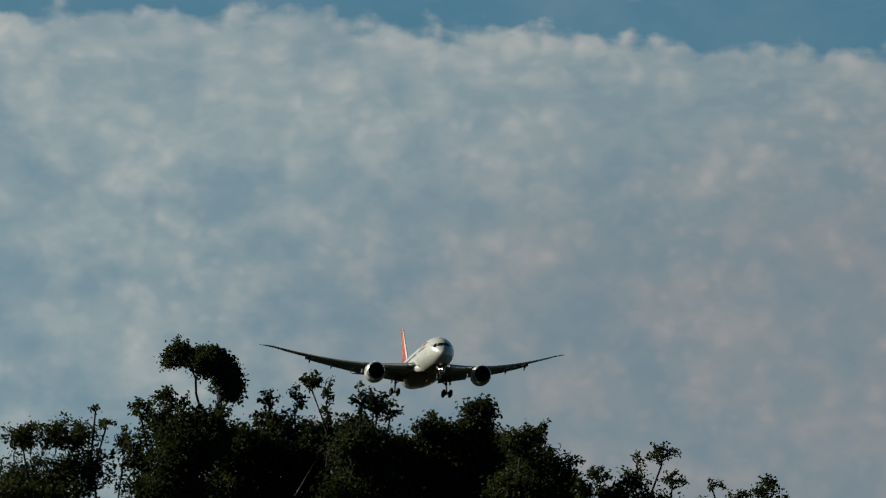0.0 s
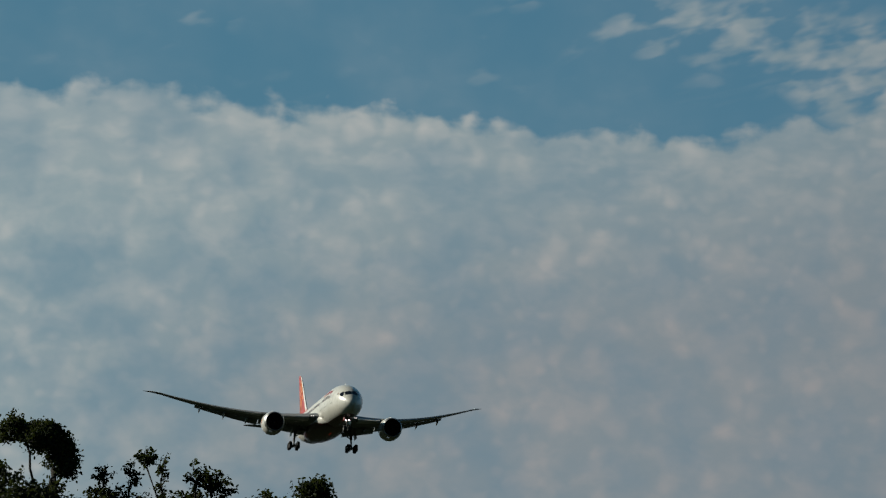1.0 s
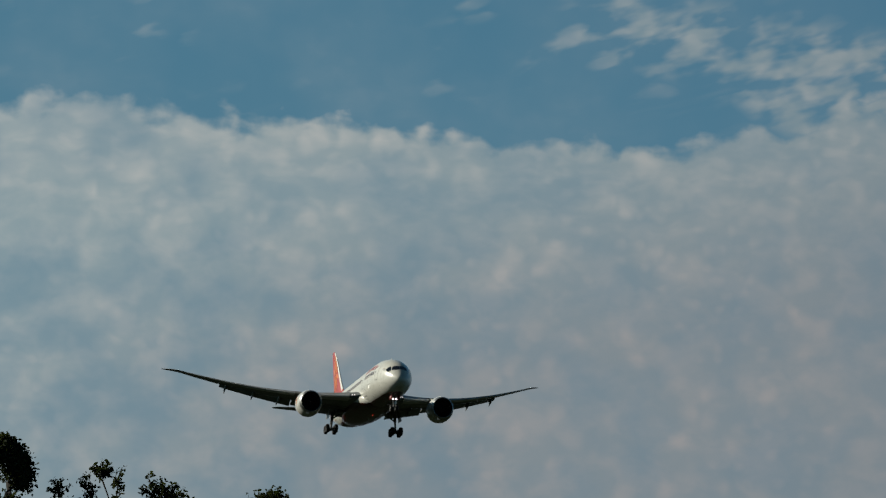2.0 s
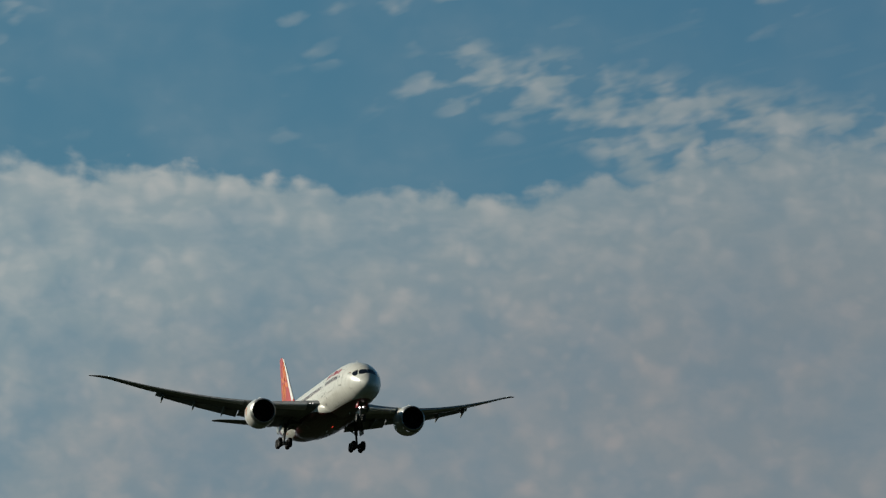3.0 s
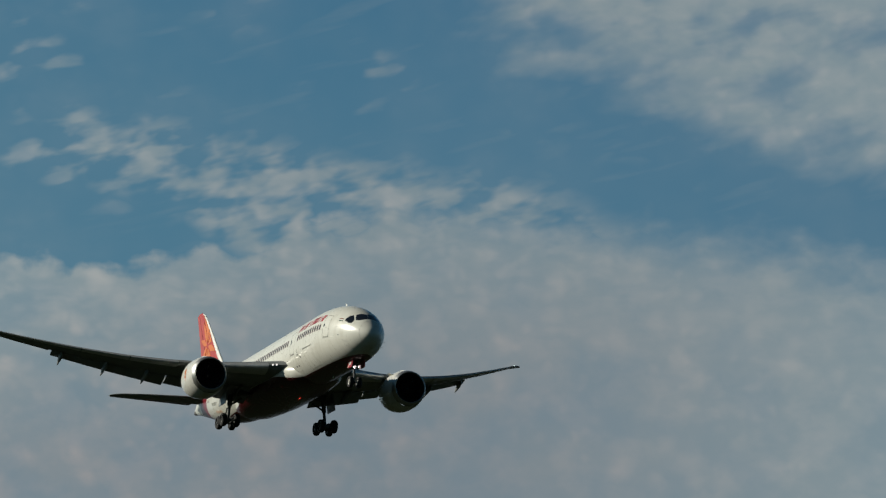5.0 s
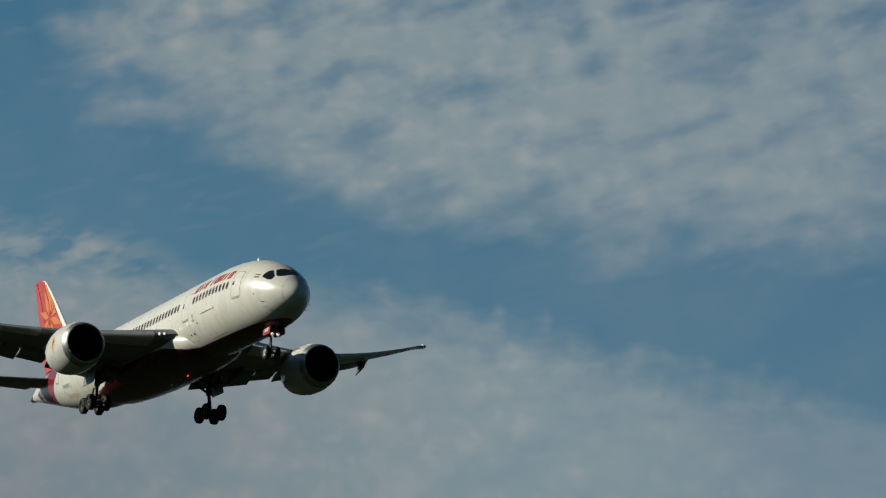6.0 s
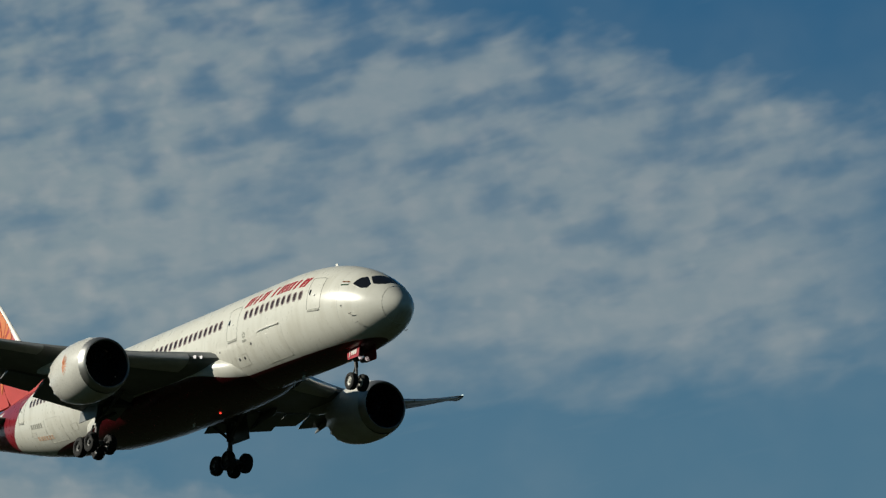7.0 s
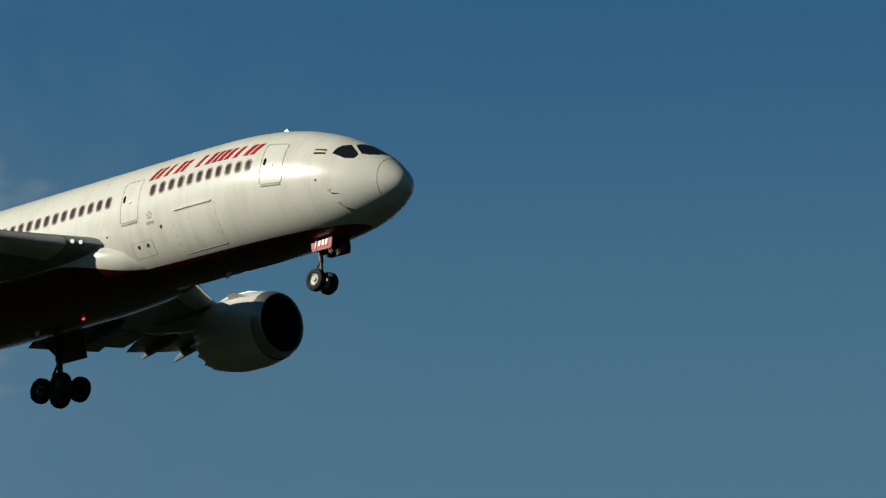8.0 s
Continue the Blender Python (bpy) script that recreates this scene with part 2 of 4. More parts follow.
def cloud_material():
    n = Net("altocumulus")
    uv = n.coords("UV")
    A, E, _ = n.split(uv)
    mul, add, sub = (lambda a, b: n.math("MULTIPLY", a, b)), (lambda a, b: n.math("ADD", a, b)), (lambda a, b: n.math("SUBTRACT", a, b))
    off = lambda v, c=0.5: sub(v, c)
    big = n.noise(uv, 0.45, 3, 0.55)
    broad = n.noise(n.vec(add(mul(A, 0.55), 40.0), mul(E, 0.7)), 1.0, 2.0, 0.5)
    fine = n.noise(n.vec(mul(A, 6.0), mul(E, 7.0)), 1.0, 2, 0.5)
    # gentle warp, so that puffs are not round
    wa = add(A, mul(off(n.noise(n.vec(mul(A, 1.5), mul(E, 1.5)), 1.0, 2, 0.5)), 0.40))
    we = add(E, mul(off(n.noise(n.vec(add(mul(A, 1.5), 17.0), mul(E, 1.5)), 1.0, 2, 0.5)), 0.30))
    cells = n.noise(n.vec(mul(wa, 1.7), mul(we, 1.9)), 1.0, 2.0, 0.45)
    upright = n.noise(n.vec(add(mul(wa, 1.45), 9.0), mul(we, 2.0)), 1.0, 3.0, 0.52)
    flat = n.noise(n.vec(add(mul(wa, 1.5), 23.0), mul(we, 3.4)), 1.0, 2.5, 0.5)
    puffs = n.blobs(n.vec(wa, we), 1.6, 0.5)
    crumbs = n.blobs(n.vec(add(wa, 5.3), mul(we, 1.15)), 2.5, 0.6)
    # strands rise gently towards the west
    ra = add(mul(A, 0.97), mul(E, 0.24))
    rb = sub(mul(E, 0.97), mul(A, 0.24))
    flakes = n.noise(n.vec(mul(ra, 1.25), mul(rb, 3.1)), 1.0, 2.6, 0.5, 0.1)
    strands = n.noise(n.vec(mul(ra, 0.9), mul(rb, 2.0)), 1.0, 3.0, 0.48, 0.2)

    # lower deck with a bubbled upper edge
    e1 = n.lines(A, [(-14, 12.1), (-6, 12.3), (-2.3, 12.35), (1.6, 12.1), (4.2, 11.85), (6.3, 11.8), (8.6, 12.2), (10.6, 12.75), (13.6, 12.5), (16.5, 12.2), (20.3, 11.3), (24.3, 10.3), (29, 9.4), (38, 8.0)])
    bubble = add(mul(sub(0.33, puffs), 0.36), mul(sub(0.33, crumbs), 0.18))
    rough = add(add(bubble, mul(off(flat), 0.42)), add(mul(off(fine), 0.16), mul(off(big), 0.40)))
    ed = sub(e1, sub(E, rough))
    soft = n.step(A, 8.0, 15.0)
    deck = n.step(ed, mul(add(soft, 0.35), -0.30), add(0.20, mul(soft, 0.55)))
    # thinner, bluer patches inside the deck, more of them towards the north
    thick = n.step(add(mul(cells, 0.30), mul(broad, 0.70)), 0.34, 0.62)
    thin_by = n.lines(A, [(-6, 0.46), (1, 0.38), (7, 0.24), (16, 0.18)])
    deck_a = mul(deck, sub(0.98, mul(sub(1.0, thick), thin_by)))
    deck_a = mul(deck_a, sub(1.0, mul(n.step(A, 17.0, 27.0), 0.40)))
    # torn strip above the deck
    e2 = n.lines(A, [(3.4, 11.2), (4.8, 13.6), (5.6, 13.95), (9, 13.6), (12, 13.05), (16.3, 12.3), (20, 11.4)])
    into = sub(e2, E)
    strip = mul(n.step(add(into, mul(off(big), 1.2)), -0.3, 0.4), n.step(add(A, add(mul(off(big), 4.0), mul(sub(E, 12.8), 0.5))), 3.8, 6.2))
    keep = add(add(mul(flakes, 0.90), mul(sub(0.75, crumbs), 0.10)), mul(n.step(into, 0.2, 1.7), 0.06))
    keep = add(keep, mul(n.step(A, 6.0, 11.0), 0.07))
    strip_a = mul(mul(mul(strip, n.step(keep, 0.40, 0.66)), 0.84), n.step(A, 17.0, 12.0))
    strip_a = mul(strip_a, n.step(sub(add(E, mul(off(big), 0.8)), n.lines(A, [(4.5, 13.4), (7.2, 12.6), (8.6, 11.7), (9.6, 10.0)])), -0.25, 0.35))
    # western field
    lo = n.lines(A, [(11, 15.3), (12.7, 14.9), (16.6, 13.3), (20.1, 12.7), (22.8, 12.5), (28, 12.6), (34, 13.2)])
    hi = n.lines(A, [(11, 15.8), (12.3, 16.9), (14, 18.6), (17.6, 19.2), (22.8, 18.8), (28.5, 17.6), (32, 16.4), (35, 15.0)])
    ww = add(mul(off(strands), 1.7), mul(off(big), 1.2))
    field = mul(n.step(sub(add(E, ww), lo), -0.6, 1.1), n.step(sub(hi, sub(E, ww)), -0.3, 0.8))
    field = mul(field, mul(n.step(add(A, ww), 11.2, 13.2), n.step(sub(A, mul(ww, 1.5)), 33.4, 29.0)))
    drift = n.noise(n.vec(add(mul(ra, 0.65), 7.0), mul(rb, 1.7)), 1.0, 3.0, 0.48, 0.15)
    tuft = add(mul(drift, 0.68), add(mul(cells, 0.20), mul(sub(0.80, puffs), 0.12)))
    gap = n.lines(E, [(12.0, 0.41), (14.5, 0.38), (16.0, 0.41), (18.0, 0.45)])
    field_a = mul(field, add(n.lines(E, [(12.0, 0.50), (14.5, 0.42), (17.5, 0.22)]), mul(n.step(add(sub(tuft, gap), mul(off(fine), 0.03)), -0.10, 0.16), n.lines(E, [(12.0, 0.46), (14.5, 0.54), (17.5, 0.70)]))))
    # stray rounded flecks in the clear strip, and a thin veil
    spot = n.blobs(n.vec(mul(ra, 0.8), mul(rb, 2.0)), 1.15, 0.15)
    spot = n.step(add(spot, mul(off(flakes), -1.3)), 0.30, 0.0)
    crowd = n.lines(A, [(-6, 0.36), (2, 0.48), (4.2, 0.72), (6, 0.66), (9, 0.5), (18, 0.34)])
    fleck = mul(mul(spot, n.step(add(broad, mul(off(crowd), 0.5)), 0.46, 0.70)), mul(mul(n.step(A, 20.0, 12.0), n.step(E, 12.1, 13.1)), 0.44))
    streak = mul(n.step(n.noise(n.vec(add(mul(ra, 0.5), 3.0), mul(rb, 3.4)), 1.0, 2.5, 0.5), 0.52, 0.74), n.lines(A, [(2, 0.0), (8, 0.14), (24, 0.12), (31, 0.03), (36, 0.0)]))
    veil = mul(n.step(big, 0.30, 0.75), mul(n.step(A, 40.0, 26.0), 0.14))
    alpha = n.math("MAXIMUM", n.math("MAXIMUM", deck_a, strip_a), n.math("MAXIMUM", field_a, n.math("MAXIMUM", add(fleck, veil), streak)))
    alpha = mul(alpha, n.step(E, 26.0, 19.0))
    # tone: grey body, bright puffs, warmer and duller low down
    depth = n.step(ed, 0.6, 2.2)
    lumps = add(mul(upright, depth), mul(flat, sub(1.0, depth)))
    puff = add(mul(n.step(lumps, 0.36, 0.76), 0.55), mul(mul(n.step(puffs, 0.38, 0.04), n.step(broad, 0.36, 0.64)), n.lines(A, [(-4, 0.38), (4, 0.62), (12, 0.5)])))
    puff = add(puff, mul(mul(n.step(crumbs, 0.34, 0.04), n.step(big, 0.38, 0.62)), 0.34))
    puff = n.math("MAXIMUM", add(puff, mul(off(fine), 0.26)), 0.0)
    puff = mul(puff, n.lines(A, [(-6, 0.85), (1, 0.95), (9, 1.0), (15, 0.70), (24, 0.62)]))
    puff = add(puff, mul(n.step(ed, 1.6, 0.1), mul(n.step(A, 7.0, -5.0), 0.28)))
    low = mul(mul(n.step(add(E, mul(A, -0.16)), 11.2, 7.6), n.step(A, -7.0, 3.0)), n.step(A, 20.0, 11.0))
    body = n.mix(low, (0.368, 0.478, 0.512), (0.335, 0.397, 0.430))
    tone = n.mix(puff, body, n.mix(low, (0.62, 0.65, 0.63), (0.50, 0.485, 0.48)))
    tone = n.mix(n.lines(A, [(-4, 0.0), (5, 0.22), (10, 0.38), (14, 0.34), (19, 0.26), (30, 0.28)]), tone, (0.20, 0.236, 0.272))
    tone = n.mix(mul(n.step(A, 16.0, 24.0), 0.38), tone, (0.27, 0.355, 0.425))
    # clear air behind the cloud: paler near the horizon and towards the north
    air = n.mix(n.step(E, 10.5, 20.5), (0.108, 0.245, 0.360), (0.036, 0.150, 0.303))
    air = n.mix(mul(n.step(A, 26.0, -4.0), 0.5), air, (0.105, 0.300, 0.420))
    e = n.t.nodes.new("ShaderNodeEmission")
    n.put(e.inputs[0], n.mix(alpha, air, tone))
    n.t.links.new(e.outputs[0], n.out.inputs[0])
    return n.mat


def clouds():
    """A far shell of thin broken cloud, mapped in degrees of bearing and height."""
    bm = bmesh.new()
    uvl = bm.loops.layers.uv.new("UVMap")
    az, el = list(range(-45, 91, 3)), [-1, 2, 4, 6, 8, 10, 12, 14, 16, 18, 20, 24, 28]
    grid = {}
    for a in az:
        for e in el:
            p = Vector((math.sin(radians(a)) * math.cos(radians(e)), math.cos(radians(a)) * math.cos(radians(e)), math.sin(radians(e)))) * 4600
            grid[a, e] = (bm.verts.new(p), (a, e - 0.23))
    for a, a2 in zip(az, az[1:]):
        for e, e2 in zip(el, el[1:]):
            q = [grid[a, e], grid[a2, e], grid[a2, e2], grid[a, e2]]
            f = bm.faces.new([v for v, _ in q])
            f.smooth = True
            for loop, (_, w) in zip(f.loops, q):
                loop[uvl].uv = w
    me = bpy.data.meshes.new("cloud_backdrop")
    bm.to_mesh(me)
    bm.free()
    mat = cloud_material()
    mat.cycles.emission_sampling = "NONE"
    me.materials.append(mat)
    ob = new("cloud_backdrop", me)
    ob.location.z = 1.7
    tagged(ob, "broken grey-white altocumulus cloud bank in a blue sky", "clouds", kind="structure")


ground()
clouds()

# ---------------------------------------------------------------- airliner
# own space: x to the right wing, y forward with the nose at 0, z up from the fuselage axis
TOP = curve([(-0.45, -1.42), (-0.39, -1.17), (-0.25, -0.91), (0.15, -0.46), (0.7, 0.03), (1.7, 0.71), (2.7, 1.27), (3.7, 1.72), (5.7, 2.33), (7.7, 2.66), (9.7, 2.80), (11.7, 2.835), (41, 2.835), (46, 2.68), (50, 2.28), (53, 1.82), (55.2, 1.28), (55.9, 1.05)])
BOT = curve([(-0.45, -1.42), (-0.39, -1.66), (-0.25, -1.87), (0.1, -2.16), (0.6, -2.44), (1.6, -2.81), (2.6, -3.04), (3.7, -3.19), (5.7, -3.31), (7.7, -3.35), (9.7, -3.36), (34.5, -3.34), (37, -3.28), (40, -3.02), (44, -2.34), (48, -1.44), (52, -0.46), (55.2, 0.32), (55.9, 0.46)])
WID = curve([(-0.45, 0.0), (-0.39, 0.26), (-0.25, 0.52), (0.15, 0.88), (0.7, 1.24), (1.7, 1.74), (2.7, 2.07), (3.7, 2.32), (5.7, 2.65), (7.7, 2.82), (9.7, 2.88), (11.7, 2.885), (36, 2.885), (40, 2.74), (44, 2.35), (48, 1.80), (52, 1.15), (55.2, 0.52), (55.9, 0.24)])
GIRTH = 2.935


def on_skin(s, a, side=1, lift=0.0):
    """A point of the fuselage skin s metres behind the nose and a metres of girth above its widest line."""
    t = a / GIRTH
    hw, top, bot = WID(s), TOP(s), BOT(s)
    c, h = (top + bot) / 2, (top - bot) / 2
    out = Vector((h * math.cos(t), 0, hw * math.sin(t))).normalized()
    if s < 9:
        e = 0.15
        out.y = -(WID(s - e) - WID(s + e)) / (2 * e) * 0.9
        out.normalize()
    p = Vector((hw * math.cos(t), -s, c + h * math.sin(t))) + out * lift
    return Vector((side * p.x, p.y, p.z))


def decal(name, outline, mat, parent, side=1, lift=0.012, label="", rows=5):
    """A thin plate that follows the skin; outline: (s, a) corners of a convex shape, low to high."""
    lo, hi = min(p[1] for p in outline), max(p[1] for p in outline)
    geo, rings = Geo(), []
    for k in range(rows + 1):
        a = lo + (hi - lo) * k / rows
        a_ = min(max(a, lo + 1e-5), hi - 1e-5)
        cut = []
        for (s0, a0), (s1, a1) in zip(outline, outline[1:] + outline[:1]):
            if (a0 - a_) * (a1 - a_) <= 0 and a0 != a1:
                cut.append(s0 + (s1 - s0) * (a_ - a0) / (a1 - a0))
        s0, s1 = min(cut), max(cut)
        rings.append([on_skin(s0, a, side, lift), on_skin((s0 + s1) / 2, a, side, lift), on_skin(s1, a, side, lift),
                      on_skin(s1, a, side, -0.03), on_skin((s0 + s1) / 2, a, side, -0.03), on_skin(s0, a, side, -0.03)])
    geo.loft(rings)
    return geo.part(name, mat, parent, label, sharp=50)


def rounded(s0, s1, a0, a1, r, lean=0.0, n=4):
    pts = []
    for cx, cy, q in ((s1 - r, a1 - r, 0), (s0 + r, a1 - r, 1), (s0 + r, a0 + r, 2), (s1 - r, a0 + r, 3)):
        for i in range(n + 1):
            t = math.pi / 2 * (q + i / n)
            pts.append((cx + r * math.cos(t), cy + r * math.sin(t)))
    return [(s - lean * (a - (a0 + a1) / 2), a) for s, a in pts]


def seam(name, s0, s1, a0, a1, parent, side, w=0.035, r=0.16, lean=0.0, mat="grey"):
    """The joint round a door: a narrow closed band just proud of the skin."""
    outer, inner = rounded(s0, s1, a0, a1, r, lean, 5), rounded(s0 + w, s1 - w, a0 + w, a1 - w, r - w, lean, 5)
    fill = lambda pts: [q for p, p2 in zip(pts, pts[1:] + pts[:1]) for q in [((p[0] * (4 - k) + p2[0] * k) / 4, (p[1] * (4 - k) + p2[1] * k) / 4) for k in range(4)]]
    o, i = fill(outer), fill(inner)
    geo = Geo()
    geo.loft([[on_skin(s, a, side, -0.01) for s, a in o], [on_skin(s, a, side, 0.008) for s, a in o],
              [on_skin(s, a, side, 0.008) for s, a in i], [on_skin(s, a, side, -0.01) for s, a in i]], cap=False)
    return geo.part(name, M[mat], parent)


def foil(chord, tc, cut=1.0, n=11, camber=0.012):
    """Outline of a wing section: (behind the leading edge, height)."""
    up, dn = [], []
    for i in range(n + 1):
        x = cut * (0.5 - 0.5 * math.cos(math.pi * i / n)) if cut == 1.0 else cut * (i / n) ** 1.7
        t = tc / 0.2 * (0.2969 * math.sqrt(x) - 0.126 * x - 0.3516 * x * x + 0.2843 * x ** 3 - 0.1015 * x ** 4)
        c = camber * 4 * x * (1 - x)
        up.append((x * chord, (c + t) * chord))
        dn.append((x * chord, (c - t) * chord))
    return up[::-1] + dn[1:]


W_LE = curve([(2.0, 16.3), (2.9, 17.3), (3.8, 18.0), (27.0, 34.9), (28.2, 36.0), (29.2, 37.6), (30.0, 39.3)])
W_TE = curve([(2.0, 29.1), (2.9, 29.2), (10, 30.35), (27.3, 37.15), (28.6, 38.3), (30.0, 39.75)])
W_Z = curve([(2.0, -1.65), (2.9, -1.55), (6, -1.28), (10, -0.80), (15, 0.12), (20, 1.38), (25, 2.95), (28, 4.0), (30.0, 4.65)])
W_TC = curve([(2, 0.135), (10, 0.105), (27, 0.09), (30, 0.07)])


def wing_ring(y, side, cut=1.0):
    le, te = W_LE(y), W_TE(y)
    ch = te - le
    z0, tw = W_Z(y), radians(2.5 - 3.0 * y / 30)
    ring = []
    for a, h in foil(ch, W_TC(y), cut):
        ring.append(Vector((side * y, -(le + a), z0 + h - a * math.tan(tw) + ch * 0.4 * math.tan(tw))))
    return ring


def wing_point(y, frac, up, side):
    """A point of the wing at a part of its chord, up metres over the chord line."""
    le, te = W_LE(y), W_TE(y)
    ch, tw = te - le, radians(2.5 - 3.0 * y / 30)
    return Vector((side * y, -(le + frac * ch), W_Z(y) + up - (frac - 0.4) * ch * math.tan(tw)))


def make_wing(plane, side):
    wing = Geo()
    wing.loft([wing_ring(y, side, cut=0.87) for y in (2.0, 2.9, 4, 6, 8, 10, 12, 14, 16, 18, 20, 21.9)])
    wing.loft([wing_ring(y, side) for y in (21.9, 23.5, 25, 26.5, 27.3, 28, 28.6, 29.2, 29.7, 30.0)])
    body = wing.part("wing", M["wing"], plane, "pale grey painted swept wing, bent upward in flight")
    # slats: metal skin of the leading edge
    for y0, y1 in ((4.2, 8.6), (11.6, 15.6), (15.7, 19.7), (19.8, 23.8), (23.9, 27.0)):
        geo, rings = Geo(), []
        for k in range(5):
            y = y0 + (y1 - y0) * k / 4
            ch = W_TE(y) - W_LE(y)
            ring = []
            for a, h in foil(ch, W_TC(y), 0.13, 8):
                ring.append(wing_point(y, a / ch - 0.018, h * 1.06 - 0.012 * ch, side))
            rings.append(ring)
        geo.loft(rings)
        geo.part("slat", M["slat"], body, "bare metal slat, drooped")
    # flaps
    for y0, y1, ang, name in ((3.3, 8.9, 26, "flap"), (9.05, 11.2, 16, "flaperon"), (11.35, 21.7, 25, "flap")):
        geo, rings = Geo(), []
        for k in range(7):
            y = y0 + (y1 - y0) * k / 6
            ch = W_TE(y) - W_LE(y)
            fc = ch * 0.235
            o = wing_point(y, 0.79, -0.022 * ch, side)
            ca, sa = math.cos(radians(ang)), math.sin(radians(ang))
            rings.append([o + Vector((0, -(a * ca + h * sa), h * ca - a * sa)) for a, h in foil(fc, 0.13, 1.0, 8)])
        geo.loft(rings)
        geo.part(name, M["wing"], body, "lowered grey trailing-edge flap")
    # spoiler panels
    for k in range(7):
        y0 = 5.2 + 2.35 * k if k < 2 else 11.6 + 2.0 * (k - 2)
        y1 = y0 + (2.2 if k < 2 else 1.85)
        geo, top = Geo(), []
        for f in (0.63, 0.795):
            for y in (y0, y1):
                ch = W_TE(y) - W_LE(y)
                x = f
                tt = W_TC(y) / 0.2 * (0.2969 * math.sqrt(x) - 0.126 * x - 0.3516 * x * x + 0.2843 * x ** 3 - 0.1015 * x ** 4)
                top.append(wing_point(y, f, (0.012 * 4 * x * (1 - x) + tt) * ch + 0.012, side))
        low = [p - Vector((0, 0, 0.03)) for p in top]
        geo.loft([[top[0], top[1], top[3], top[2]], [low[0], low[1], low[3], low[2]]])
        geo.part("spoiler", M["wing"], body)
    # canoe fairings of the flap tracks
    for y, ln in ((6.9, 3.4), (13.2, 3.0), (16.9, 2.6), (20.9, 2.0)):
        geo, rings = Geo(), []
        for k in range(11):
            u = k / 10
            r = 0.30 * math.sqrt(max(0.0, math.sin(math.pi * min(1, u * 1.02) ** 0.8))) * (1 - 0.35 * u) + 0.012
            p = wing_point(y, 0.60, -0.40, side) + Vector((0, -u * ln, -0.75 * u ** 1.8))
            rings.append([p + Vector((r * 0.62 * math.cos(t), 0, r * 1.25 * math.sin(t))) for t in [2 * math.pi * i / 12 for i in range(12)]])
        geo.loft(rings)
        geo.part("flap_track_fairing", M["wing"], body)
    lamp = Geo()
    tip = wing_point(27.9, 0.02, 0.05, side)
    lamp.turned([(-0.16, 0.01), (-0.08, 0.06), (0.06, 0.055), (0.12, 0.01)], tip, n=10, cap=True)
    lamp.part("navigation_lamp", M["nav"], body, "small white wing tip lamp")
    for y in (3.5, 3.82):
        root = Geo()
        root.turned([(0.0, 0.02), (-0.02, 0.07), (-0.05, 0.10), (-0.3, 0.105)], wing_point(y, -0.004, 0.02, side), n=14, cap=True)
        root.part("landing_light", M["root_lamp"], body, "lit round landing light in the wing root")


